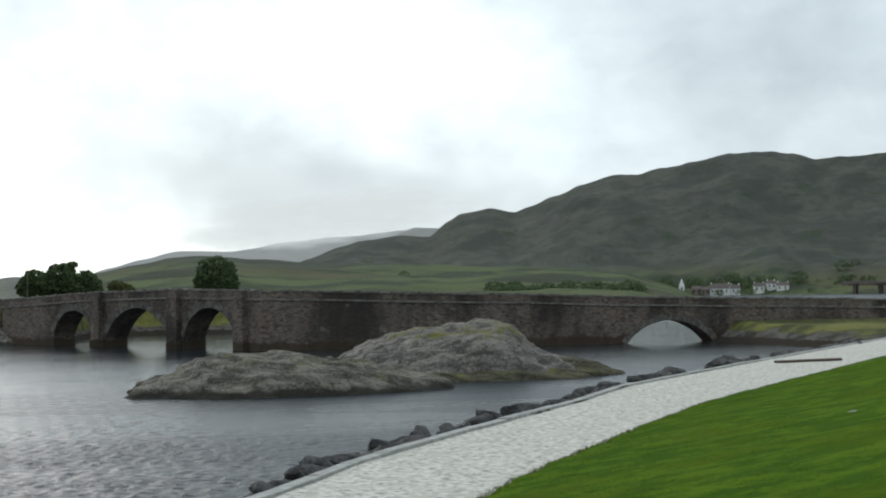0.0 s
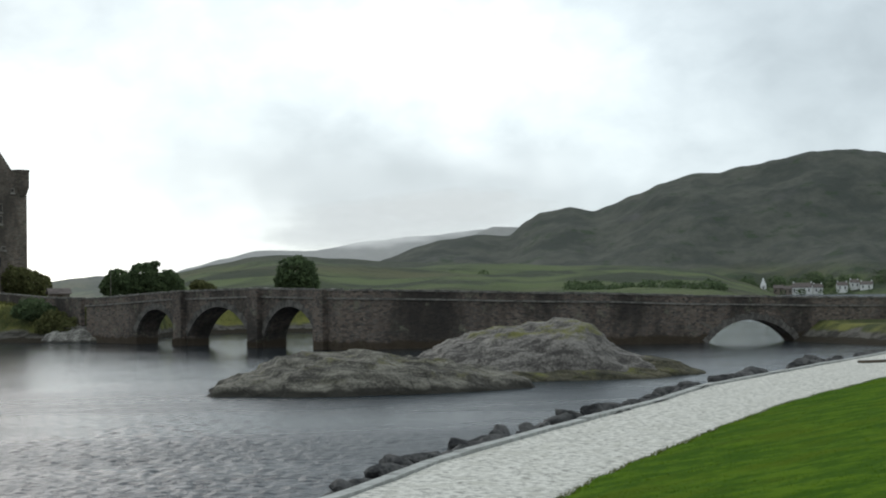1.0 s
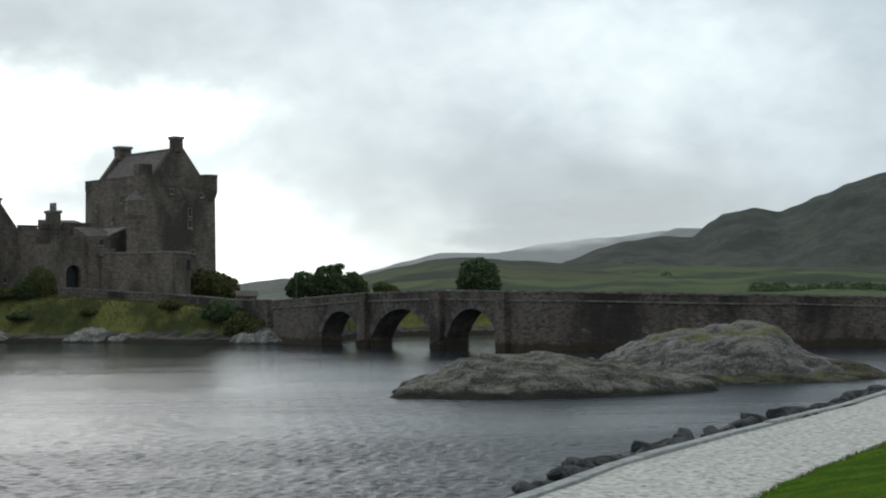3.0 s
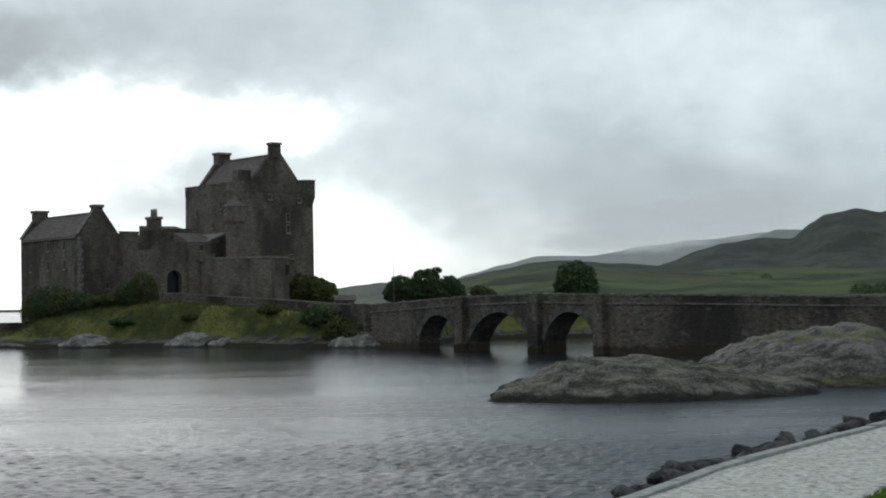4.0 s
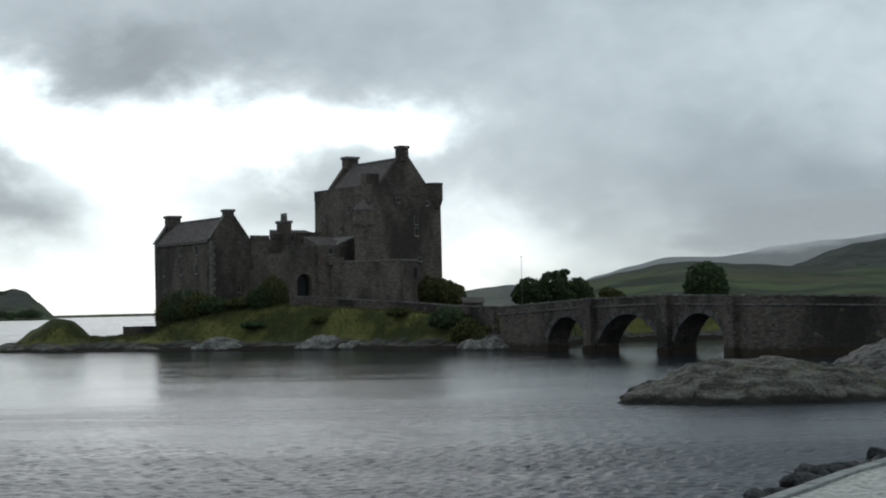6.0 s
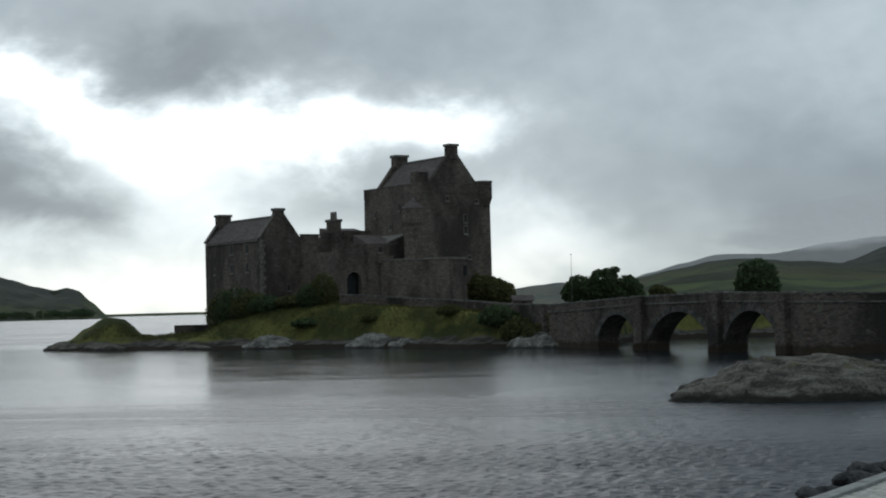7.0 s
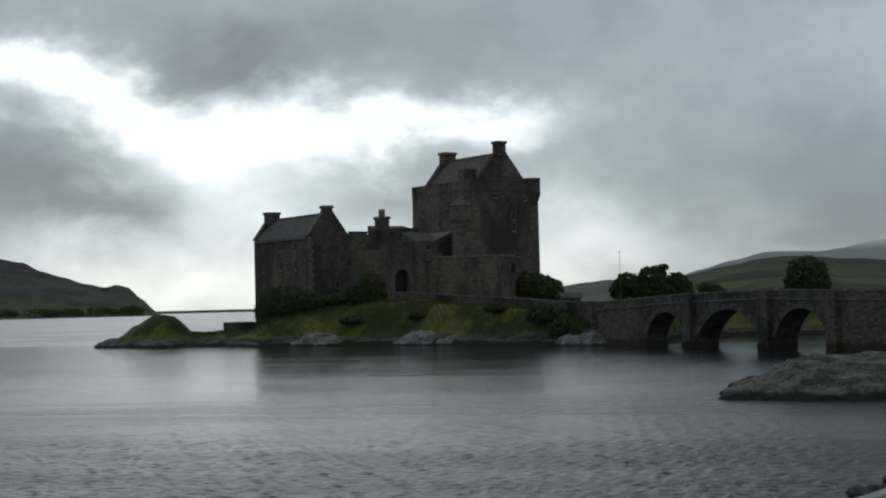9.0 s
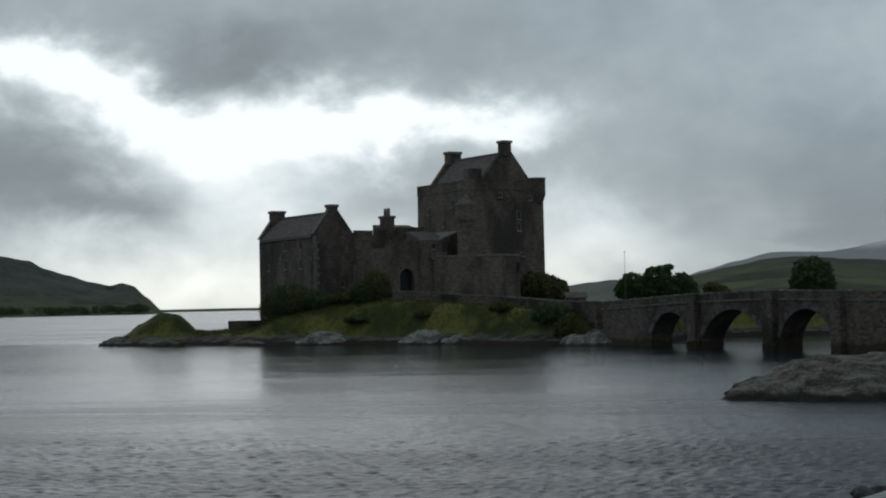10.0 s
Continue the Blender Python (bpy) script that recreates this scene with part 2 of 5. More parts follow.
def add_box(bm, lo, hi, bevel=0.0, turn=None):
    lo, hi = Vector(lo), Vector(hi)
    m = Matrix.Translation((lo + hi) / 2) @ Matrix.Diagonal((*(hi - lo), 1))
    made = bmesh.ops.create_cube(bm, size=1, matrix=(turn @ m) if turn else m)["verts"]
    if bevel:
        edges = list({e for v in made for e in v.link_edges})
        bmesh.ops.bevel(bm, geom=edges, offset=bevel, segments=2, affect="EDGES", profile=0.6)
    return bm


def box(lo, hi, bevel=0.0, turn=None):
    return add_box(bmesh.new(), lo, hi, bevel, turn)


def prism(points, z0, z1, bm=None):
    """An upright prism over a plan outline; z0 and z1 may be lists."""
    bm = bm or bmesh.new()
    n = len(points)
    a = [bm.verts.new((*p, z0[i] if isinstance(z0, (list, tuple)) else z0)) for i, p in enumerate(points)]
    c = [bm.verts.new((*p, z1[i] if isinstance(z1, (list, tuple)) else z1)) for i, p in enumerate(points)]
    for i in range(n):
        bm.faces.new((a[i], a[(i + 1) % n], c[(i + 1) % n], c[i]))
    bm.faces.new(a[::-1])
    bm.faces.new(c)
    return bm


def fbm(x, y, scale, octaves=4, seed=0.0):
    return noise.fractal(Vector((x * scale, y * scale, seed)), 1.0, 2.0, octaves)


def bumps(x, xs, ys):
    """Smooth run through a few heights."""
    i = int(np.clip(np.searchsorted(xs, x) - 1, 0, len(xs) - 2))
    f = min(1.0, max(0.0, (x - xs[i]) / (xs[i + 1] - xs[i])))
    f = 0.5 * f + 0.5 * f * f * (3 - 2 * f)
    return ys[i] + (ys[i + 1] - ys[i]) * f


def grid(xs, ys, height):
    verts = [(x, y, height(x, y)) for y in ys for x in xs]
    w = len(xs)
    faces = [(j * w + i, j * w + i + 1, (j + 1) * w + i + 1, (j + 1) * w + i) for j in range(len(ys) - 1) for i in range(w - 1)]
    return verts, [], faces


# ---- the loch and the far land ----
def build_water():
    """One sheet out to the horizon; wind waves are modelled near the viewpoint and fade out with range."""
    turn = np.concatenate([np.arange(-26.0, 13.0, 0.07), np.arange(13.0, 27.0, 0.14), np.arange(27.0, 334.0, 6.0), [334.0]])
    reach = [0.0, 8.0, 20.0, 32.0, 40.0]
    while reach[-1] < 195:
        reach.append(reach[-1] + max(0.095, 0.0018 * reach[-1]))
    reach = np.array(reach + [210, 240, 280, 330, 400, 500, 700, 1000, 1500, 2200, 3200, 4100, 4900])
    a, r = np.meshgrid(np.radians(turn), reach)
    x, y = r * np.sin(a), r * np.cos(a)
    rng = np.random.default_rng(5)
    z, drift = np.zeros_like(x), np.zeros_like(x)
    for k in range(7):
        drift += np.sin(x * rng.uniform(0.01, 0.04) + y * rng.uniform(0.08, 0.30) + rng.uniform(0, 6.28)) / 7
    for k in range(64):
        length = 0.30 * (1.1 / 0.30) ** rng.random() ** 1.5
        way = math.radians(18) + rng.normal(0, 0.8)
        steep = 0.030 * rng.uniform(0.6, 1.4)
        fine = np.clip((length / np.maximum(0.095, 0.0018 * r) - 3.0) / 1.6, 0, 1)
        wave = 2 * math.pi / length
        z += fine * steep / wave * np.sin(wave * (x * math.sin(way) + y * math.cos(way)) + rng.uniform(0, 6.28) + 1.2 * drift)
    range_fade = np.interp(r, [36, 44, 70, 100, 130, 160, 185], [0, 1.15, 1, 0.5, 0.22, 0.1, 0])
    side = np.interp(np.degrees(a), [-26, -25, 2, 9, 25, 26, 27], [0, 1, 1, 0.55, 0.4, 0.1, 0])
    z *= range_fade * side * (1 + 0.6 * drift)
    rows, cols = x.shape
    idx = np.arange(rows * cols).reshape(rows, cols)
    quads = np.stack([idx[:-1, :-1], idx[:-1, 1:], idx[1:, 1:], idx[1:, :-1]], -1).reshape(-1, 4)[:, ::-1]
    me = bpy.data.meshes.new("water")
    me.vertices.add(rows * cols)
    me.vertices.foreach_set("co", np.stack([x, y, z], -1).astype(np.float32).ravel())
    me.loops.add(quads.size)
    me.loops.foreach_set("vertex_index", quads.astype(np.int32).ravel())
    me.polygons.add(len(quads))
    me.polygons.foreach_set("loop_start", np.arange(0, quads.size, 4, dtype=np.int32))
    me.polygons.foreach_set("use_smooth", np.ones(len(quads), dtype=bool))
    me.update(calc_edges=True)
    me.materials.append(WATER)
    return tagged(new("water", me), "grey rippled tidal loch water under cloud", "water", kind="structure")


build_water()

RIDGES = [
    # range of the crest, range of the foot, bearings, elevations of the crest in degrees
    (2650, 1900, (6.8, 8.0, 8.98, 10.15, 11.13, 12.11, 13.29, 13.98, 14.37, 15.45, 16.23, 16.82, 17.71, 18.59, 19.66, 20.54, 21.7, 22.76, 23.62, 25.14, 25.7, 26.54, 27.56, 28.82, 33, 42, 55),
     (0.0, 0.6, 1.23, 1.68, 1.92, 2.02, 1.94, 2.42, 2.65, 2.80, 2.71, 2.90, 3.27, 3.69, 3.98, 3.92, 4.13, 4.32, 4.55, 4.70, 4.61, 4.37, 4.49, 4.53, 4.9, 4.2, 3.0)),
    (1000, 275, (0.3, 1.0, 1.8, 3.21, 4.55, 5.4, 6.46, 7.04, 8.79, 10.54, 14.06, 17.97, 20.0, 21.2, 23.5),
     (-0.3, 0.5, 0.85, 1.18, 1.44, 1.48, 1.44, 1.34, 1.17, 1.07, 0.86, 0.80, 0.66, 0.3, -0.6)),
    (3700, 3450, (11.2, 12.0, 12.35, 12.8, 13.98, 15.5), (1.4, 1.98, 2.18, 2.38, 2.42, 2.3)),
    (4300, 3950, (1.2, 2.27, 3.4, 4.55, 5.5, 6.56, 8.6, 10.16, 12.11, 14), (0.6, 0.98, 1.28, 1.56, 1.56, 1.54, 1.84, 2.06, 2.2, 2.2)),
    (3300, 3000, (-4.0, -2.6, -1.44, -0.77, 0.2, 2.0), (0.30, 0.52, 0.66, 0.73, 0.66, 0.5)),
    (2900, 2500, (-60, -40, -27, -22.5, -21.65, -20.73, -20.18, -19.44, -18.69, -18.04, -17.66, -17.28, -16.82, -16.35, -16.25), (2.5, 3.2, 2.6, 2.0, 1.93, 1.82, 1.51, 1.27, 1.03, 0.88, 0.97, 0.87, 0.46, 0.02, -0.15)),
    (4600, 4450, (-17.5, -16.5, -14, -12, -9), (0.0, 0.02, 0.03, 0.02, 0.0)),
]


def build_ridge(n, crest, foot, bearings, heights):
    verts, w = [], 0
    rows = 34
    a0, a1 = bearings[0], bearings[-1]
    step = 0.09 if crest > 1500 else 0.12
    cols = int(min(520, (a1 - a0) / step)) + 1
    for j in range(rows + 8):
        f = j / rows
        r = foot + (crest - foot) * f
        for i in range(cols):
            a = a0 + (a1 - a0) * i / (cols - 1)
            top = 6 + crest * math.tan(radians(bumps(a, bearings, heights)))
            x, y = r * math.sin(radians(a)), r * math.cos(radians(a))
            if f <= 1:
                share = 0.35 * f + 0.65 * f ** 1.6
            else:
                share = 1 - 1.6 * (f - 1)
            rough = (top + 8) * (0.15 * fbm(x, y, 6.0 / crest, 6, n) + 0.06 * fbm(x, y, 22.0 / crest, 4, n + 5)) * min(1, 4 * f)
            damp = 0.5 + 0.5 * min(1.0, abs(f - 1) * 4)
            verts.append((x, y, -1.5 + (top + 1.5) * share + rough * damp))
    faces = [(j * cols + i, j * cols + i + 1, (j + 1) * cols + i + 1, (j + 1) * cols + i) for j in range(rows + 7) for i in range(cols - 1)]
    ob = part("backdrop_hill", (verts, [], faces), LAND, smooth=True)
    return tagged(ob, "green and grey Highland hillside with heather and rock", "hill", "hills beyond the loch", "structure")


for n, (crest, foot, bearings, heights) in enumerate(RIDGES):
    build_ridge(n, crest, foot, bearings, heights)


# ---- the castle island ----
SHORE_X = (-98, -92, -86, -78, -70, -59, -47, -34, -22, -16.4, -9.5, -5, -1, 3, 8, 20, 45, 80)
SHORE_Y = (294, 282, 273, 268.5, 265, 259.5, 256, 250, 239.5, 233.5, 229.0, 226.8, 226.5, 231, 260, 268, 271, 276)
TOP_X = (-98, -92, -87, -82.5, -79, -75, -64, -58, -50, -40, -26, -10, 0, 6, 30, 60, 80)
# the low wall beside the way up to the gate: x, y, height of its top
WAY_X = (-38.5, -34.5, -30.2, -25.4, -20.0, -15.1, -10.3, -4.9)
WAY_Y = (262.4, 261.0, 258.8, 255.5, 250.5, 246.0, 240.0, 227.9)
WAY_Z = (8.35, 8.15, 7.8, 7.4, 7.05, 6.65, 6.15, 6.0)
TOP_Z = (-2.0, 0.9, 3.6, 5.6, 5.2, 2.3, 2.5, 4.4, 6.6, 7.3, 7.0, 5.4, 5.0, 5.8, 6.2, 4.0, -2.0)


def island_height(x, y):
    d = y - bumps(x, SHORE_X, SHORE_Y) + 1.6 * fbm(x, y, 0.10, 3, 2)
    top = bumps(x, TOP_X, TOP_Z)
    if d < 0:
        z = max(-2.0, 0.5 * d)
    elif d < 3.5:
        z = min(0.38 * d, top)
    else:
        f = min(1.0, (d - 3.5) / (6.5 if x < -24 else 4.5))
        low = min(1.33, top)
        z = low + (top - low) * f * (1.6 - 0.6 * f)
    if x < -62:
        z -= min(1.0, (-62 - x) / 5) * 0.6 * max(0.0, d - 11)
    if y > 320:
        z -= (y - 320) * 0.25
    crag = max(0.0, 1.0 - abs(d - 2.0) / 5.0) if top > 0.6 else 0.0
    z += crag * 0.9 * abs(fbm(x, y, 0.22, 4, 9)) + 0.35 * fbm(x, y, 0.16, 4, 4) * min(1, max(0, d / 4))
    if -42 < x < -3 and y < float(np.interp(x, WAY_X, WAY_Y)) + 0.4:
        z = min(z, float(np.interp(x, WAY_X, WAY_Z)) - 1.55 + 0.25 * fbm(x, y, 0.3, 3, 7))
    return max(-2.0, z)


def island_material():
    m, t, b = material("island_turf_and_rock", 0.95, 0.15)
    p = place(t, False)
    cut = t.nodes.new("ShaderNodeSeparateXYZ")
    t.links.new(p, cut.inputs[0])
    n1 = noise_tex(t, p, 0.16, 6, 0.6)
    n2 = noise_tex(t, p, 1.3, 5, 0.65)
    turf = blend(t, ramp(t, n1, [(0.40, 0.0), (0.62, 1.0)]), (0.048, 0.056, 0.020), (0.158, 0.154, 0.046))
    turf = blend(t, ramp(t, n2, [(0.50, 0.0), (0.72, 0.6)]), turf, (0.115, 0.095, 0.040))
    rock = blend(t, ramp(t, noise_tex(t, p, 0.5, 6, 0.65, (0.6, 1, 2)), [(0.38, 0.0), (0.62, 1.0)]), (0.040, 0.036, 0.030), (0.12, 0.11, 0.095))
    level = sums(t, "ADD", sums(t, "MULTIPLY", cut.outputs[2], 0.25), sums(t, "MULTIPLY", noise_tex(t, p, 0.25, 4), 0.5))
    col = blend(t, ramp(t, level, [(0.55, 0.0), (0.66, 1.0)]), rock, turf)
    weed = ramp(t, sums(t, "ADD", cut.outputs[2], sums(t, "MULTIPLY", noise_tex(t, p, 0.7, 3), 0.6)), [(0.85, 1.0), (1.35, 0.0)])
    col = blend(t, weed, col, (0.030, 0.024, 0.016))
    t.links.new(col, b.inputs["Base Color"])
    relief(t, b, sums(t, "ADD", n1, sums(t, "MULTIPLY", n2, 0.5)), 0.9, 0.5)
    return m


ISLAND = island_material()


def build_island():
    xs = [-122 + 0.75 * i for i in range(270)]
    ys = [203 + 0.75 * j for j in range(110)] + [286 + 2.0 * j for j in range(48)]
    ob = part("ground_island", grid(xs, ys, island_height), ISLAND, smooth=True)
    tagged(ob, "grassy rock island with bare stone along the waterline", "island", kind="structure")


build_island()


# ---- the castle ----
CASTLE_AT = pose(-26.0, 268.7, 0, 0, 0, 37.5)


def window(parent, x, y, z, w, h, side):
    """A small window: stone surround, dark pane, glazing bar. side: the wall's outward normal, '-x' or '-y'."""
    turn = Matrix.Translation((x, y, z)) @ (pose(0, 0, 0, 0, 0, -90) if side == "-x" else Matrix())
    surround = bmesh.new()
    for lo, hi in (((-w / 2 - 0.14, -0.07, -0.14), (w / 2 + 0.14, 0.1, 0)), ((-w / 2 - 0.14, -0.06, h), (w / 2 + 0.14, 0.1, h + 0.18)),
                   ((-w / 2 - 0.14, -0.06, 0), (-w / 2, 0.1, h)), ((w / 2, -0.06, 0), (w / 2 + 0.14, 0.1, h))):
        add_box(surround, lo, hi, 0, turn)
    frame_ob = part("window", surround, DRESSED, parent, "small window in a dressed stone surround")
    part("pane", box((-w / 2, -0.03, 0), (w / 2, 0.02, h), 0, turn), DARK, frame_ob, "dark glass pane")
    part("sill", box((-w / 2 - 0.2, -0.20, -0.32), (w / 2 + 0.2, 0.02, -0.14), 0.02, turn), PALE, frame_ob, "pale stone sill")
    bars = bmesh.new()
    add_box(bars, (-0.04, -0.06, 0), (0.04, -0.03, h), 0, turn)
    add_box(bars, (-w / 2, -0.06, h * 0.5 - 0.03), (-0.04, -0.03, h * 0.5 + 0.03), 0, turn)
    add_box(bars, (0.04, -0.06, h * 0.5 - 0.03), (w / 2, -0.03, h * 0.5 + 0.03), 0, turn)
    part("glazing_bar", bars, TIMBER, frame_ob, "weathered glazing bars")


def chimney(parent, x, y, z0, z1, w, d, pots=0):
    stack = part("chimney", box((x - w / 2, y - d / 2, z0), (x + w / 2, y + d / 2, z1 - 0.45), 0.05), CASTLE, parent, "stone chimney stack")
    part("chimney_cap", box((x - w / 2 - 0.18, y - d / 2 - 0.18, z1 - 0.45), (x + w / 2 + 0.18, y + d / 2 + 0.18, z1), 0.06), DRESSED, stack, "projecting stone cap")
    for i in range(pots):
        bm = bmesh.new()
        bmesh.ops.create_cone(bm, cap_ends=True, segments=12, radius1=0.22, radius2=0.16, depth=1.3,
                              matrix=Matrix.Translation((x, y + (i - (pots - 1) / 2) * 0.75, z1 + 0.65)))
        part("chimney_pot", bm, DRESSED, stack, "tall clay chimney pot")


def wing_roof(parent, x0, x1, y0, y1, eaves, ridge, lip=0.25):
    """Two slate slopes with thickness, each a part."""
    xm = (x0 + x1) / 2
    for a in (x0 - lip, x1 + lip):
        bm = bmesh.new()
        drop = (ridge - eaves) * lip / (xm - x0)
        pts = [(a, eaves - drop), (xm, ridge), (xm, ridge + 0.22), (a, eaves - drop + 0.22)]
        f = [bm.verts.new((p[0], y0, p[1])) for p in pts]
        g = [bm.verts.new((p[0], y1, p[1])) for p in pts]
        for i in range(4):
            bm.faces.new((f[i], f[(i + 1) % 4], g[(i + 1) % 4], g[i]))
        bm.faces.new(f)
        bm.faces.new(g[::-1])
        part("roof_slope", bm, SLATE, parent, "brown-grey slate roof slope")
    part("ridge_tile", box((xm - 0.2, y0, ridge + 0.12), (xm + 0.2, y1, ridge + 0.38), 0.05), DRESSED, parent)


def gable_wall(x0, x1, y0, y1, z0, eaves, apex, over=0.0):
    xm = (x0 + x1) / 2
    bm = bmesh.new()
    pts = [(x0, z0), (x1, z0), (x1, eaves), (xm + 0.9, apex), (xm - 0.9, apex), (x0, eaves)]
    f = [bm.verts.new((p[0], y0, p[1])) for p in pts]
    g = [bm.verts.new((p[0], y1, p[1])) for p in pts]
    for i in range(len(pts)):
        bm.faces.new((f[i], f[(i + 1) % 6], g[(i + 1) % 6], g[i]))
    bm.faces.new(f)
    bm.faces.new(g[::-1])
    return bm


def build_keep():
    W, L, Z0, P = 13.7, 18.4, 5.0, 26.3
    keep = thing("castle_keep", CASTLE_AT, "tall square stone castle keep with a gabled slate roof", "castle")
    # walls taper a little towards the top
    bm = bmesh.new()
    low = [(-0.15, -0.15), (W, -0.15), (W, L + 0.15), (-0.15, L + 0.15)]
    up = [(0, 0), (W, 0), (W, L), (0, L)]
    a = [bm.verts.new((*p, Z0)) for p in low]
    c = [bm.verts.new((*p, P - 1.6)) for p in up]
    for i in range(4):
        bm.faces.new((a[i], a[(i + 1) % 4], c[(i + 1) % 4], c[i]))
    bm.faces.new(c)
    part("wall", bm, CASTLE, keep)
    # parapet on its corbel course, four sides
    for lo, hi in (((-0.06, -0.06), (W + 0.06, 0.6)), ((-0.06, L - 0.6), (W + 0.06, L + 0.06)), ((-0.06, 0.6), (0.6, L - 0.6)), ((W - 0.6, 0.6), (W + 0.06, L - 0.6))):
        part("parapet", box((*lo, P - 1.6), (*hi, P), 0.06), CASTLE, keep)
        part("coping", box((lo[0] - 0.04, lo[1] - 0.04, P), (hi[0] + 0.04, hi[1] + 0.04, P + 0.16), 0.04), CASTLE, keep)
    # round corner turret that bulges from the far gable corner
    for x, y in ((W - 0.75, 0.75),):
        bm = bmesh.new()
        bmesh.ops.create_cone(bm, cap_ends=True, segments=24, radius1=1.0, radius2=1.45, depth=1.4, matrix=Matrix.Translation((x, y, P - 2.9)))
        bmesh.ops.create_cone(bm, cap_ends=True, segments=24, radius1=1.45, radius2=1.45, depth=2.6, matrix=Matrix.Translation((x, y, P - 0.9)))
        t = part("corner_turret", bm, CASTLE, keep, "round corbelled corner turret")
        bm = bmesh.new()
        bmesh.ops.create_cone(bm, cap_ends=True, segments=24, radius1=1.52, radius2=1.52, depth=0.22, matrix=Matrix.Translation((x, y, P + 0.51)))
        part("coping", bm, DRESSED, t)
    part("gable", gable_wall(1.9, W - 2.1, 0.40, 1.3, P - 1.7, P - 0.1, 31.3), CASTLE, keep)
    part("gable", gable_wall(1.9, W - 2.1, L - 1.3, L - 0.40, P - 1.7, P - 0.1, 31.3), CASTLE, keep)
    wing_roof(keep, 2.1, W - 2.3, 1.3, L - 1.3, P - 0.5, 30.8, 0.0)
    chimney(keep, W / 2 - 0.1, 0.9, 30.4, 33.0, 1.7, 1.5)
    chimney(keep, W / 2 - 0.1, L - 0.9, 30.2, 32.6, 2.4, 1.7)
    for x, z, w, h in ((8.6, 20.0, 0.55, 1.15), (8.6, 18.1, 0.55, 1.15), (5.1, 23.6, 0.5, 0.6), (10.9, 23.2, 0.45, 0.5), (9.2, 13.9, 0.6, 0.4)):
        window(keep, x, -0.12, z, w, h, "-y")
    for y, z, w, h in ((9.4, 19.2, 0.5, 0.8), (14.5, 21.5, 0.45, 0.8), (6.6, 22.3, 0.6, 1.0)):
        window(keep, -0.14, y, z, w, h, "-x")
    # the stepped stair projection on the long side
    stair = bmesh.new()
    for r0, r1, z0, z1 in ((1.75, 1.65, 6.0, 19.2), (1.65, 1.95, 19.2, 19.9), (1.95, 1.95, 19.9, 22.2)):
        bmesh.ops.create_cone(stair, cap_ends=True, segments=20, radius1=r0, radius2=r1, depth=z1 - z0, matrix=Matrix.Translation((-0.5, 1.5, (z0 + z1) / 2)))
    stair = part("stair_turret", stair, CASTLE, keep, "round stair turret with a corbelled head")
    cone = bmesh.new()
    bmesh.ops.create_cone(cone, cap_ends=True, segments=20, radius1=2.1, radius2=0.1, depth=1.8, matrix=Matrix.Translation((-0.5, 1.5, 23.1)))
    part("roof", cone, SLATE, stair, "low conical slate roof")
    d = part("dormer", gable_wall(-0.9, 0.9, 0.0, 2.4, P - 0.4, P + 1.0, P + 2.0), CASTLE, keep, "stone cap-house gable above the stair")
    d.matrix_local = pose(0.1, 2.4, 0, 0, 0, -90)
    part("lean_to", prism([(-3.4, 4.6), (0.2, 4.6), (0.2, 12.6), (-3.4, 12.6)], 6.0, [16.6, 17.9, 17.9, 16.6]), CASTLE, keep, "low stone building against the keep")
    part("roof_slope", prism([(-3.7, 4.6), (0.2, 4.6), (0.2, 12.8), (-3.7, 12.8)], [16.62, 18.0, 18.0, 16.62], [16.9, 18.3, 18.3, 16.9]), PALE, keep, "pale lean-to slab roof")
    return keep


build_keep()


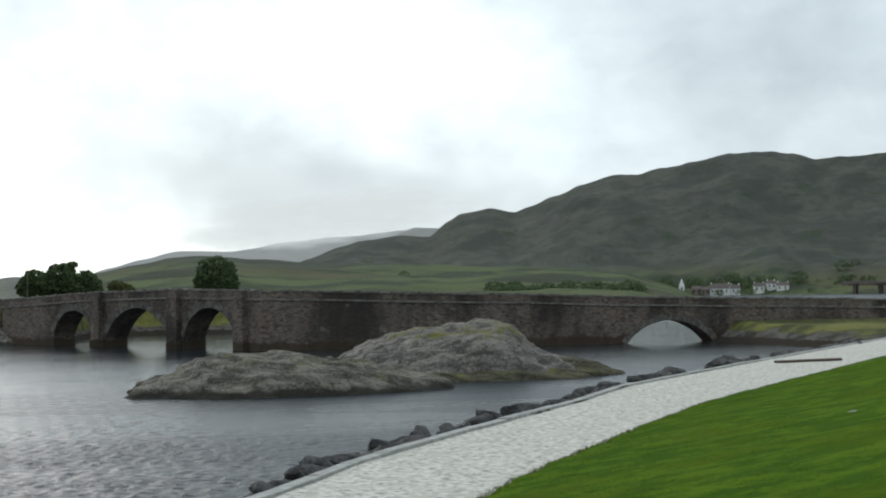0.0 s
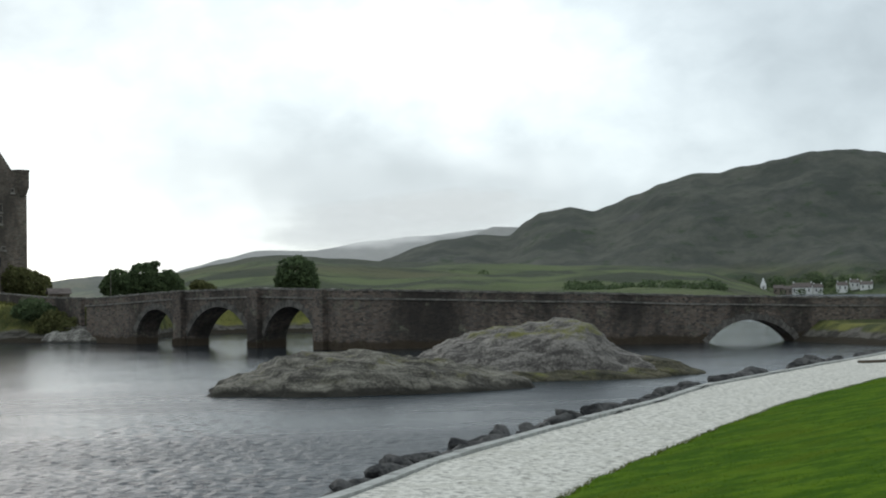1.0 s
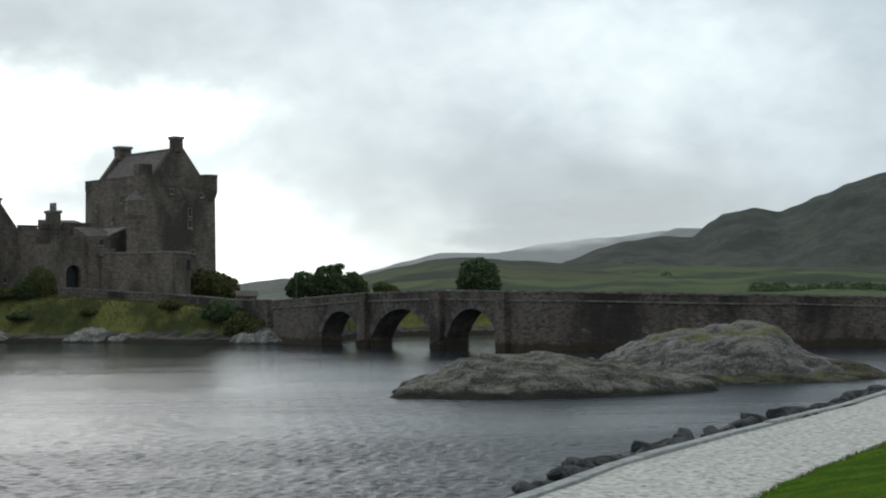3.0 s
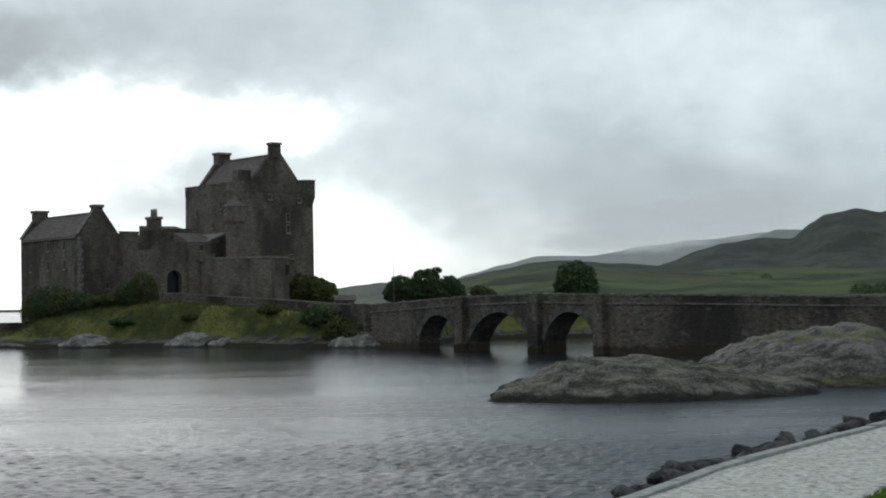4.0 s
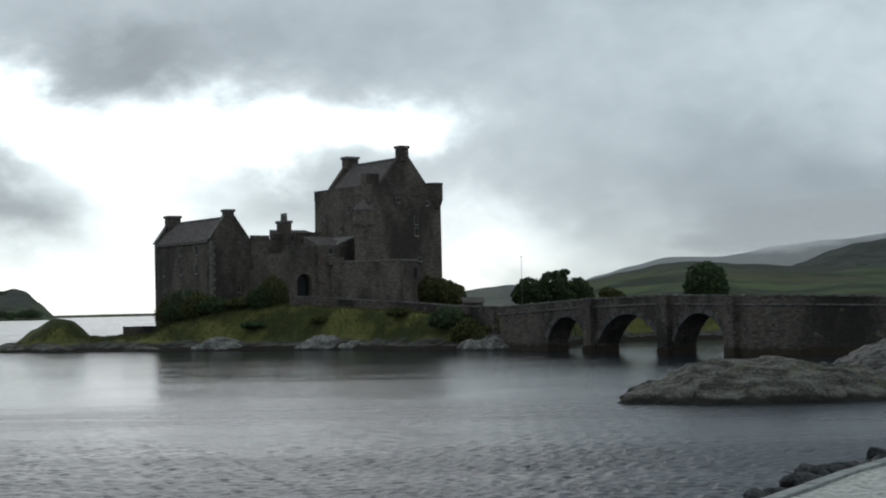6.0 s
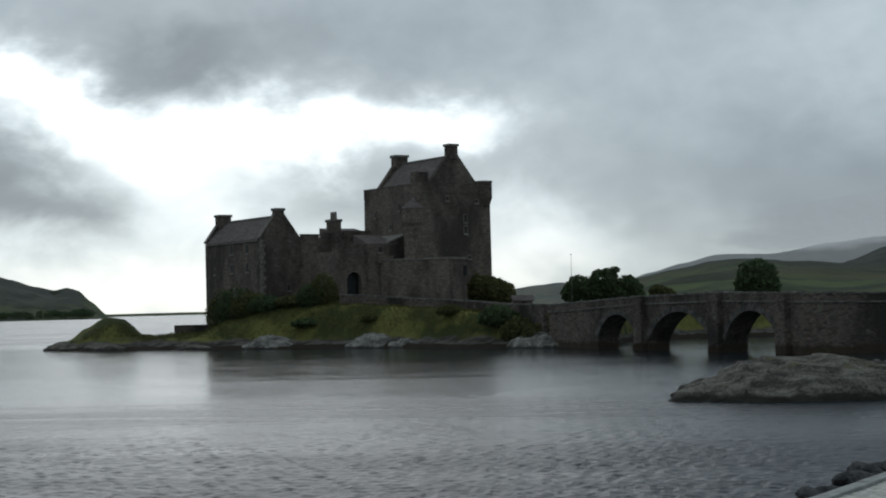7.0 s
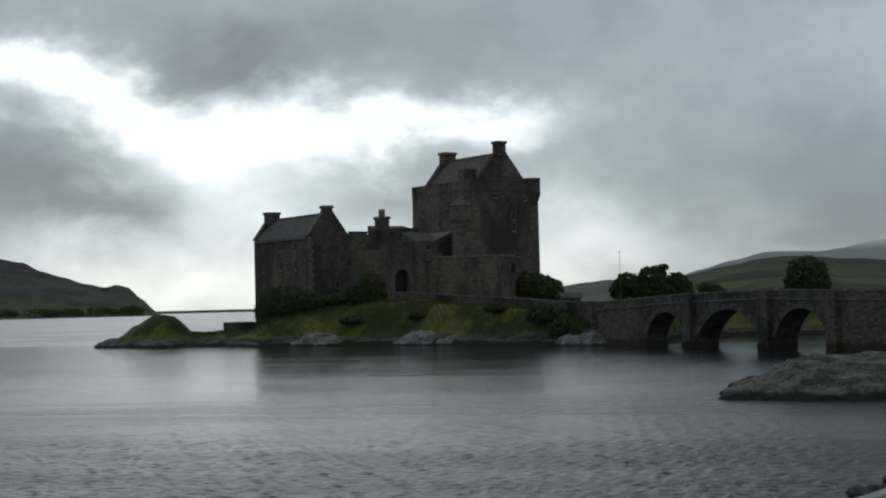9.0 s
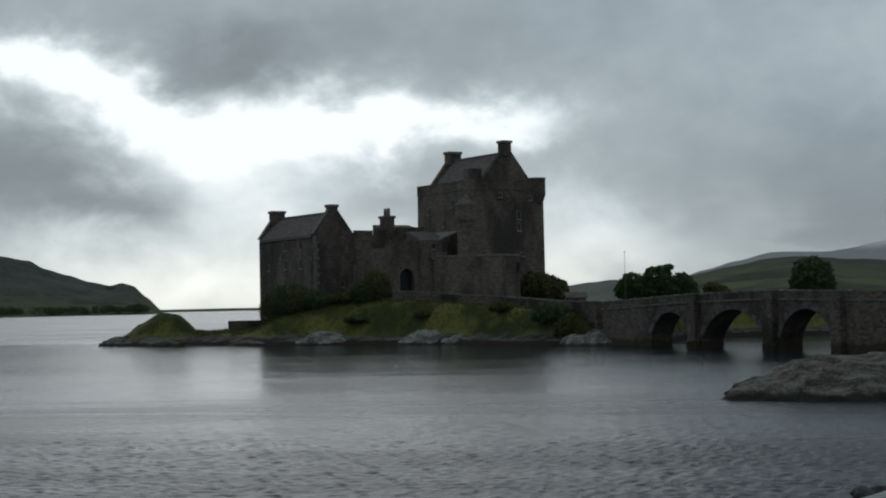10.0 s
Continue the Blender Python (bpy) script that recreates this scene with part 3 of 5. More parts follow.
def build_wing():
    X0, X1, Y0, Y1, Z0, E = -20.5, -13.4, 17.3, 39.4, 2.0, 18.0
    wing = thing("castle_wing", CASTLE_AT, "gabled stone castle range with slate roof and small windows", "castle")
    part("wall", box((X0, Y0 + 0.8, Z0), (X1, Y1 - 0.8, E), 0), CASTLE, wing)
    part("gable", gable_wall(X0, X1, Y0, Y0 + 0.8, Z0, E, 22.0), CASTLE, wing)
    part("gable", gable_wall(X0, X1, Y1 - 0.8, Y1, Z0, E, 22.0), CASTLE, wing)
    wing_roof(wing, X0, X1, Y0 + 0.8, Y1 - 0.8, E, 21.6, 0.2)
    chimney(wing, (X0 + X1) / 2, Y0 + 0.6, 21.6, 23.1, 1.6, 1.3)
    chimney(wing, (X0 + X1) / 2 - 0.3, Y1 - 0.7, 19.6, 23.2, 2.3, 1.8)
    for y in (22.6, 28.6):
        for z in (15.9, 12.7):
            window(wing, X0, y, z, 0.95, 1.35, "-x")
    window(wing, X0, 35.4, 12.6, 0.6, 0.9, "-x")
    window(wing, -15.5, Y0, 9.4, 0.5, 0.8, "-y")
    part("eaves_course", box((X0 - 0.28, Y0 + 0.8, E - 0.42), (X0, Y1 - 0.8, E - 0.22), 0.04), DRESSED, wing, "projecting stone eaves course")
    for y in (Y0 + 0.4, Y1 - 0.4):
        for s in (-1, 1):
            bm = bmesh.new()
            xm = (X0 + X1) / 2
            e, r = Vector((xm + s * 3.75, 0, E + 0.12)), Vector((xm + s * 0.8, 0, 22.15))
            add_box(bm, (0, -0.5, 0), ((r - e).length, 0.5, 0.16), 0.03, Matrix.Translation((e.x, y, e.z)) @ Matrix.Rotation(-math.atan2(r.z - e.z, r.x - e.x), 4, "Y"))
            part("skew_coping", bm, DRESSED, wing, "sloping stone gable coping")
    for k in range(16):
        s = 0.75 if k % 2 else 0.45
        z = 7.0 + k * 0.68
        part("quoin", box((X0 - 0.04, Y0 - 0.04, z), (X0 + 1.2 - s, Y0 + s, z + 0.6), 0.03), DRESSED, wing)
    return wing


build_wing()


def merlons(parent, p, q, z, n, w, h, t):
    a, b = Vector((*p, z)), Vector((*q, z))
    turn = Matrix.Rotation(math.atan2(b.y - a.y, b.x - a.x), 4, "Z")
    for i in range(n):
        c = a.lerp(b, (i + 0.5) / n)
        part("merlon", box((-w / 2, -t / 2, 0), (w / 2, t / 2, h), 0.04, Matrix.Translation(c) @ turn), CASTLE, parent)


def build_curtain():
    """The lower range between the wing and the keep, with its wall head, chimney and roof."""
    c = thing("castle_curtain_range", CASTLE_AT, "lower stone range between keep and wing with battlements", "castle")
    part("wall", box((-13.4, 16.6, 4.0), (0.2, 18.2, 18.1)), CASTLE, c)
    for a, b, top in ((-13.4, -10.0, 18.6), (-9.3, -7.6, 18.95), (-5.2, 0.2, 19.2)):
        part("parapet", box((a, 16.5, 18.1), (b, 17.1, top), 0.05), CASTLE, c)
        part("coping", box((a - 0.05, 16.42, top), (b + 0.05, 17.18, top + 0.14), 0.03), DRESSED, c)
    part("roof_slope", prism([(-7.0, 17.1), (0, 17.1), (0, 22), (-7.0, 22)], 18.1, [19.0, 19.0, 20.0, 20.0]), SLATE, c, "low slate roof")
    chimney(c, -6.4, 17.9, 18.1, 21.3, 1.7, 2.2, 3)
    window(c, -9.5, 16.6, 13.0, 0.8, 1.4, "-y")
    window(c, -3.0, 16.6, 15.2, 0.8, 1.2, "-y")
    return c


build_curtain()


def build_forework():
    """The polygonal bastion and the gatehouse in front of the keep."""
    g = thing("castle_gatehouse", CASTLE_AT, "stone gatehouse with arched gateway below the keep", "castle")
    # gate wall with a real arched opening
    y0, y1, z0, z1 = 5.0, 6.4, 5.0, 16.0
    x0, x1, gx, gw, spring = -13.2, -7.6, -9.95, 1.35, 10.6
    bm = add_box(box((x0, y0, z0), (gx - gw, y1, z1)), (gx + gw, y0, z0), (x1, y1, z1))
    for k in range(12):
        w0, w1 = math.pi * k / 12, math.pi * (k + 1) / 12
        a, b = gx - gw * math.cos(w0), gx - gw * math.cos(w1)
        za, zb = spring + gw * math.sin(w0), spring + gw * math.sin(w1)
        prism([(a, y0), (b, y0), (b, y1), (a, y1)], [za, zb, zb, za], z1, bm)
    bmesh.ops.remove_doubles(bm, verts=bm.verts, dist=0.001)
    part("wall", bm, CASTLE, g)
    # near-black sheet stands in for the shade of the open gateway
    part("gate", box((gx - gw, y1 - 0.3, z0), (gx + gw, y1 - 0.1, spring + gw)), DARK, g, "near-black sheet painted in for the shade of the open archway")
    part("return_wall", prism([(x0, y1), (x0 + 1.2, y1), (x0 + 1.2, 16.6), (x0, 16.6)], z0, [z1 - 0.6, z1 - 0.6, z1 - 0.6, z1 - 0.6]), CASTLE, g)
    merlons(g, (x0, y0 + 0.4), (x1, y0 + 0.4), z1, 3, 1.2, 0.6, 0.7)
    t = thing("castle_gate_tower", CASTLE_AT, "square stone gate tower with a corbelled box", "castle")
    part("wall", prism([(-7.6, 4.2), (-2.6, 4.2), (-2.6, 9.4), (-7.6, 9.4)], 5.0, 16.4), CASTLE, t)
    part("machicolation", box((-6.0, 3.3, 13.3), (-3.4, 4.2, 14.6), 0.06), CASTLE, t, "projecting stone box over the wall")
    part("roof_slope", prism([(-7.6, 4.5), (-2.6, 4.5), (-2.6, 9.2), (-7.6, 9.2)], 16.4, [16.6, 16.6, 18.2, 18.2]), SLATE, t, "lean-to slate roof")
    window(t, -5.4, 4.2, 15.2, 0.7, 0.8, "-y")
    b2 = thing("castle_bastion", CASTLE_AT, "low polygonal stone bastion in front of the keep", "castle")
    outline = [(-5.6, 3.9), (-4.4, 0.2), (0.5, -7.2), (5.9, -4.2), (8.2, -0.4), (-0.4, -0.4), (-2.5, 3.9)]
    part("wall", prism(outline, 4.5, 13.6), CASTLE, b2)
    # no hole here: a near-black box imitates the slit's inner shade
    part("slit", box((5.0, -4.9, 11.0), (5.5, -4.2, 12.6)), DARK, b2, "near-black box painted as the shade of a slit")
    for i in range(4):
        p, q = Vector(outline[i + 0]), Vector(outline[i + 1])
        n = Vector((q.y - p.y, p.x - q.x)).normalized()
        part("coping", prism([p + 0.12 * n, q + 0.12 * n, q - 0.5 * n, p - 0.5 * n], 13.6, 13.95), DRESSED, b2)
    return g


build_forework()


# ---- the stone bridge ----
BEND = Vector((23.4, 178.8))
MAIN_END = Vector((136.3, 183.7))
FAR_WAY = Vector((-0.5, 0.866))
MAIN_WAY = (MAIN_END - BEND).normalized()
THICK = 3.2


def bridge_point(s, off=0.0):
    """A place along the bridge's face: s metres from the bend, positive towards the island; off: into the bridge."""
    if s >= 0:
        p, way = BEND + FAR_WAY * s, FAR_WAY
    else:
        p, way = BEND + MAIN_WAY * -s, -MAIN_WAY
    n = Vector((way.y, -way.x))
    if abs(s) < 1e-6:
        n = (Vector((FAR_WAY.y, -FAR_WAY.x)) + Vector((-MAIN_WAY.y, MAIN_WAY.x))).normalized()
        off *= 1.12
    return p + n * off


def deck_top(s):
    return bumps(s, (-119.9, -91.6, -58.9, -43.6, -28.3, 0.0, 17.4, 32.7, 56.7, 69.8), (4.20, 4.47, 5.13, 5.46, 5.95, 6.65, 6.93, 6.74, 5.95, 5.56))


ARCHES = [(4.5, 14.7, 1.31, 4.75), (17.3, 31.1, 1.09, 4.75), (33.6, 43.2, 1.53, 4.47), (-53.7, -42.5, -0.16, 2.62)]


def arch_low(s, a, b, spring, crown):
    """Height of the underside of a segmental or round arch."""
    half, rise = (b - a) / 2, crown - spring
    rise = max(rise, 0.1)
    radius = (half * half + rise * rise) / (2 * rise)
    d = s - (a + b) / 2
    return crown - radius + math.sqrt(max(0.0, radius * radius - d * d))


def strip(rows, off0, off1):
    """A wall from rows of (s, bottom, top)."""
    verts, faces = [], []
    for s, lo, hi in rows:
        for off, z in ((off0, lo), (off0, hi), (off1, hi), (off1, lo)):
            p = bridge_point(s, off)
            verts.append((p.x, p.y, z))
    for i in range(len(rows) - 1):
        a, b = 4 * i, 4 * i + 4
        for k in range(4):
            if rows[i][0] == rows[i + 1][0] and k != 3 and abs(rows[i][1] - rows[i + 1][1]) < 1e-6:
                continue
            faces.append((a + k, b + k, b + (k + 1) % 4, a + (k + 1) % 4))
    faces += [(0, 1, 2, 3), (len(verts) - 1, len(verts) - 2, len(verts) - 3, len(verts) - 4)]
    return verts, [], faces


def build_bridge():
    bridge = thing("bridge", Matrix(), "old rubble stone footbridge with three arches and a long causeway wall", "bridge")
    FLOOR = -1.5
    stops = sorted(ARCHES)
    rows, s = [], -109.0
    for a, b, spring, crown in stops:
        while s < a - 0.05:
            rows.append((s, FLOOR, deck_top(s) - 1.15))
            s = min(s + 2.0, a) if not (s < 0 < s + 2.0 and 0 < a) else 0.0
            if rows[-1][0] == 0.0:
                s = min(2.0, a)
        rows.append((a, FLOOR, deck_top(a) - 1.15))
        for k in range(25):
            u = a + (b - a) * (0.5 - 0.5 * math.cos(math.pi * k / 24))
            rows.append((u, arch_low(u, a, b, spring, crown), deck_top(u) - 1.15))
        rows.append((b, FLOOR, deck_top(b) - 1.15))
        s = b + 1.0
    while s < 57:
        rows.append((s, FLOOR, deck_top(s) - 1.15))
        s += 2.0
    part("wall", strip(rows, 0.0, THICK), BRIDGE, bridge)
    # string course, parapets and coping stones
    line = sorted({-109.0 + 2.0 * i for i in range(84)} | {0.0})
    part("string_course", strip([(u, deck_top(u) - 1.15, deck_top(u) - 0.95) for u in line], -0.14, THICK + 0.14), DRESSED_DARK, bridge, "thin projecting stone string course")
    for o0, o1 in ((-0.04, 0.42), (THICK - 0.42, THICK + 0.04)):
        part("parapet", strip([(u, deck_top(u) - 0.95, deck_top(u) - 0.2) for u in line], o0, o1), BRIDGE, bridge)
    # piers that rise as pilasters beside the arches
    for a, b in ((2.4, 4.2), (15.0, 17.0), (31.4, 33.2)):
        part("pier", strip([(a, FLOOR, deck_top(a) - 0.1), (b, FLOOR, deck_top(b) - 0.1)], -0.75, -0.02), BRIDGE, bridge, "projecting stone pier")
    for a, b in ((14.9, 17.1), (31.2, 33.4)):
        m = (a + b) / 2
        bm = bmesh.new()
        prism([bridge_point(a, -0.3), bridge_point(b, -0.3), bridge_point(m, -1.5)], FLOOR, [1.4, 1.4, 0.7], bm)
        part("cutwater", bm, BRIDGE, bridge, "pointed stone cutwater")
    # arch rings, stone by stone
    for a, b, spring, crown in ARCHES:
        half, rise = (b - a) / 2, crown - spring
        radius = (half * half + rise * rise) / (2 * rise)
        mid, cz = (a + b) / 2, crown - radius
        reach = math.asin(min(1.0, half / radius))
        n = max(13, int(2 * reach * radius / 0.55) | 1)
        for k in range(n):
            w0 = -reach + 2 * reach * (k + 0.06) / n
            w1 = -reach + 2 * reach * (k + 0.94) / n
            deep = 0.62 + 0.10 * ((k * 7) % 3)
            corners = [(radius - 0.02, w0), (radius - 0.02, w1), (radius + deep, w1), (radius + deep, w0)]
            bm = bmesh.new()
            fr, bk = [], []
            for rr, w in corners:
                p0, p1 = bridge_point(mid + rr * math.sin(w), -0.07), bridge_point(mid + rr * math.sin(w), 0.25)
                z = cz + rr * math.cos(w)
                fr.append(bm.verts.new((p0.x, p0.y, z)))
                bk.append(bm.verts.new((p1.x, p1.y, z)))
            for i in range(4):
                bm.faces.new((fr[i], fr[(i + 1) % 4], bk[(i + 1) % 4], bk[i]))
            bm.faces.new(fr)
            bm.faces.new(bk[::-1])
            part("voussoir", bm, ARCH_STONE, bridge)
    # rough coping stones along the parapet towards the water
    random.seed(4)
    s = -107.0
    while s < 55.5:
        w = random.uniform(0.7, 1.15)
        if not s < 0 < s + w:
            e = s + w - 0.04
            part("coping_stone", strip([(s, deck_top(s) - 0.2, deck_top(s) + random.uniform(-0.04, 0.07)), (e, deck_top(e) - 0.2, deck_top(e) + random.uniform(-0.04, 0.07))], -0.12, 0.48), DRESSED_DARK, bridge)
        s += w
    return bridge


DRESSED_DARK = mottled("weathered_bridge_stone", (0.085, 0.080, 0.073), (0.20, 0.185, 0.165), 1.2)
ARCH_STONE = mottled("arch_stone", (0.060, 0.055, 0.050), (0.150, 0.138, 0.124), 1.2)
build_bridge()


# ---- rocks in the water ----
def rock_mound(name, label, x, y, lx, ly, h, turn, seed, spine=((-1, 0.3, 1), (0.6, 1, 0.6)), mat=None, nx=200, ny=130, group="bare rocks in the loch"):
    """Bare bedrock, bedded and cracked, that rises out of the water; spine: its height along its length."""
    verts = []
    c, s = math.cos(radians(turn)), math.sin(radians(turn))
    for j in range(ny):
        for i in range(nx):
            u, v = 2.3 * i / (nx - 1) - 1.15, 2.3 * j / (ny - 1) - 1.15
            d = (abs(u) ** 2.4 + abs(v) ** 2.4) ** (1 / 2.4) + 0.14 * fbm(u * 2, v * 2, 1.0, 4, seed)
            px, py = u * lx, v * ly
            dome = max(0.0, 1 - max(0.0, d) ** 2.4)
            z = h * bumps(u, *spine) * dome ** 0.62
            tilt = px * 0.30 + py * 0.55
            beds = noise.noise(Vector((tilt * 1.6, (px - py) * 0.12, seed))) + 0.5 * noise.noise(Vector((tilt * 4.3, (px - py) * 0.3, seed + 2)))
            knobs = fbm(px, py, 0.5, 5, seed + 7)
            ledge = abs(noise.noise(Vector((tilt * 0.9, (px - py) * 0.10, seed + 11))))
            z += min(1.0, 4 * dome) * (0.10 * beds + 0.20 * knobs + 0.4 * (ledge - 0.22)) * min(1.0, 0.35 + h / 4)
            # the beds dip along the rock and stand out as broken ledges
            run = 0.13 * px - 0.05 * py + 0.22 * noise.noise(Vector((px * 0.22, py * 0.4, seed + 21)))
            for step, share in ((0.62, 0.7), (0.21, 0.6)):
                q = (z + run) / step
                fr = q - math.floor(q)
                z += share * step * (math.floor(q) + min(1.0, fr * fr * fr * 1.25) - q + 0.3)
            z -= 1.2 * max(0.0, d - 0.93)
            verts.append((x + px * c - py * s, y + px * s + py * c, z - 0.12))
    faces = [(j * nx + i, j * nx + i + 1, (j + 1) * nx + i + 1, (j + 1) * nx + i) for j in range(ny - 1) for i in range(nx - 1)]
    ob = part(name, (verts, [], faces), mat or ROCK, smooth=True)
    return tagged(ob, label, "rock", group)


def shore_rock(name, pale, dark, moss, moss_from, wet=0.62):
    """Bedded grey rock with lichen and moss, and a dark weed line at the water."""
    m, t, b = material(name, 0.88, 0.25)
    p = place(t, False)
    cut = t.nodes.new("ShaderNodeSeparateXYZ")
    t.links.new(p, cut.inputs[0])
    beds = noise_tex(t, p, 0.9, 7, 0.68, (0.45, 1.3, 1.3), 0.4)
    grain = noise_tex(t, p, 5.5, 5, 0.65)
    mix = sums(t, "ADD", sums(t, "MULTIPLY", beds, 0.65), sums(t, "MULTIPLY", grain, 0.35))
    col = blend(t, ramp(t, mix, [(0.40, 0.0), (0.66, 1.0)]), dark, pale)
    crack = node(t, "ShaderNodeTexVoronoi", feature="DISTANCE_TO_EDGE", Scale=0.55)
    wob = t.nodes.new("ShaderNodeMapping")
    wob.inputs["Scale"].default_value = (0.5, 1.4, 1.0)
    t.links.new(p, wob.inputs[0])
    t.links.new(wob.outputs[0], crack.inputs["Vector"])
    seam = ramp(t, crack.outputs["Distance"], [(0.0, 0.35), (0.03, 0.0)])
    col = blend(t, seam, col, tuple(0.4 * k for k in dark))
    lichen = ramp(t, noise_tex(t, p, 0.45, 6, 0.7), [(0.50, 0.0), (0.66, 0.8)])
    over = ramp(t, sums(t, "MULTIPLY", cut.outputs[2], 0.2), [(moss_from * 0.2, 0.0), (moss_from * 0.2 + 0.12, 1.0)])
    col = blend(t, sums(t, "MULTIPLY", lichen, over), col, moss)
    weed = ramp(t, sums(t, "ADD", cut.outputs[2], sums(t, "MULTIPLY", noise_tex(t, p, 0.8, 4), 0.8)), [(wet, 1.0), (wet + 0.36, 0.0)])
    col = blend(t, sums(t, "MULTIPLY", weed, 0.9), col, (0.028, 0.025, 0.020))
    t.links.new(col, b.inputs["Base Color"])
    relief(t, b, sums(t, "SUBTRACT", mix, sums(t, "MULTIPLY", seam, 0.4)), 1.0, 0.30)
    return m


HUMP = shore_rock("lichened_bedrock", (0.270, 0.250, 0.205), (0.050, 0.045, 0.038), (0.125, 0.115, 0.045), 0.6)
MOUND = shore_rock("grey_bedrock", (0.300, 0.275, 0.245), (0.062, 0.055, 0.050), (0.16, 0.155, 0.040), 2.4)
WEED = shore_rock("weedy_shelf", (0.16, 0.14, 0.09), (0.045, 0.042, 0.028), (0.150, 0.155, 0.025), 0.02, 0.25)
SLAB = shore_rock("pale_slab_rock", (0.42, 0.40, 0.36), (0.085, 0.078, 0.068), (0.16, 0.15, 0.06), 2.2, 0.5)
rock_mound("rock", "long low lichen-grey bedrock hump in the water", 15.6, 103.5, 10.4, 6.4, 2.55, 10, 1.0,
           ((-1, -0.74, -0.61, -0.42, -0.08, 0.05, 0.24, 0.44, 0.63, 0.92, 1), (0.7, 0.8, 0.98, 1.0, 0.98, 0.88, 0.78, 0.76, 0.68, 0.62, 0.6)), HUMP)
rock_mound("rock", "higher smooth grey bedrock mound with yellow lichen on top", 29.7, 119.0, 10.0, 9.0, 4.1, -4, 4.0,
           ((-1, -0.79, -0.55, -0.31, 0, 0.29, 0.4, 0.57, 0.76, 1), (0.55, 0.66, 0.76, 0.84, 0.91, 1.02, 0.93, 0.68, 0.60, 0.6)), MOUND)
rock_mound("rock", "flat yellow-green weedy rock shelf at the waterline", 31.0, 110.8, 6.8, 2.6, 0.75, 4, 6.0, ((-1, 0, 1), (0.9, 1.0, 0.8)), WEED)
rock_mound("rock", "low broken weedy rocks at the foot of the mound", 37.5, 116.0, 4.2, 4.0, 1.7, 0, 8.0, ((-1, 0, 1), (1.0, 0.8, 0.4)), WEED)
for n, (x, y, lx, ly, h) in enumerate(((-49.0, 259.0, 5.4, 3.0, 2.2), (-31.5, 250.2, 5.4, 3.2, 2.3), (-25.5, 246.4, 5.4, 2.6, 1.6), (-14.5, 237.0, 4.5, 2.4, 1.9), (-6.0, 229.5, 5.0, 3.0, 2.4), (-1.5, 227.0, 3.6, 2.6, 1.6), (-62.0, 261.5, 4.0, 2.0, 1.0), (-87.5, 276.5, 5.2, 3.0, 1.7), (-80.0, 272.0, 6.0, 2.6, 1.5))):
    rock_mound("rock", "pale weathered rock slabs below the grassy island bank", x, y, lx, ly, h, -12 - 9 * n % 25, 20.0 + n, ((-1, 0, 1), (0.7, 1, 0.6)), SLAB if n < 5 else HUMP, 70, 44, "rocks on the island shore")


# ---- promenade and lawn ----
EDGE_X = (-40, -12, 3.2, 5.6, 9.3, 14.9, 18.8, 29.2, 53.3, 85)
EDGE_S = (-60, 0, 26.3, 31.1, 37.2, 46.0, 52.7, 66.5, 97.4, 130)
GRASS_X = (-36, -9, 6.8, 8.7, 12.5, 18.3, 25.5, 38.4, 62, 90)
GRASS_Y = (-60, -3, 25.0, 28.4, 34.6, 43.7, 53.3, 70.2, 95, 125)


def line_x(y, xs, ys):
    return float(np.interp(y, ys, xs))


def band(left, right, z, ys, n):
    verts = []
    for y in ys:
        a, b = left(y), right(y)
        for i in range(n):
            x = a + (b - a) * i / (n - 1)
            verts.append((x, y, z(x, y, i / (n - 1))))
    faces = [(j * n + i, j * n + i + 1, (j + 1) * n + i + 1, (j + 1) * n + i) for j in range(len(ys) - 1) for i in range(n - 1)]
    return verts, [], faces


def shore_edge(y):
    return line_x(y, EDGE_X, EDGE_S)


def grass_edge(y):
    return line_x(y, GRASS_X, GRASS_Y) + 0.10 * fbm(y, 0, 0.8, 3, 6)


YS = [-60 + 1.0 * i for i in range(70)] + [10 + 0.4 * i for i in range(160)] + [74 + 1.0 * i for i in range(52)]
ob = part("pavement", band(lambda y: shore_edge(y) + 0.45, grass_edge, lambda x, y, f: 2.8 + 0.02 * fbm(x, y, 0.6, 4, 3), YS, 14), GRAVEL, smooth=True)
tagged(ob, "pale gravel promenade along the loch shore", "path", kind="structure")
ob = part("ground_lawn", band(lambda y: grass_edge(y) - 0.05, lambda y: grass_edge(y) + 60, lambda x, y, f: 2.84 + (min(1.0, f * 5) * 2.0) * (1 if y < 60 else max(0.2, 1 - (y - 60) / 60)) + 0.05 * fbm(x, y, 0.5, 4, 8), YS, 90), LAWN, smooth=True)
tagged(ob, "bright green mown lawn sloping to the path", "lawn", kind="structure")
ob = part("ground_shore", band(lambda y: shore_edge(y) - 4.5, lambda y: shore_edge(y) + 0.5, lambda x, y, f: -1.0 + 3.7 * f + 0.25 * fbm(x, y, 0.5, 4, 12), YS, 12), BOULDER, smooth=True)
tagged(ob, "stony revetment slope below the path edge", "shore", kind="structure")


# ---- path edging and boulders ----
pavement = bpy.data.objects["pavement"]
random.seed(11)
y = 6.0
while y < 104:
    e = y + random.uniform(1.7, 2.1)
    a0, a1 = shore_edge(y), shore_edge(e - 0.03)
    bm = bmesh.new()
    pts = [(a0 + 0.12, y), (a0 + 0.42, y), (a1 + 0.42, e - 0.03), (a1 + 0.12, e - 0.03)]
    top = 2.86 + random.uniform(-0.015, 0.02)
    part("kerb_stone", prism(pts, 2.3, top, bm), KERB, pavement)
    y = e


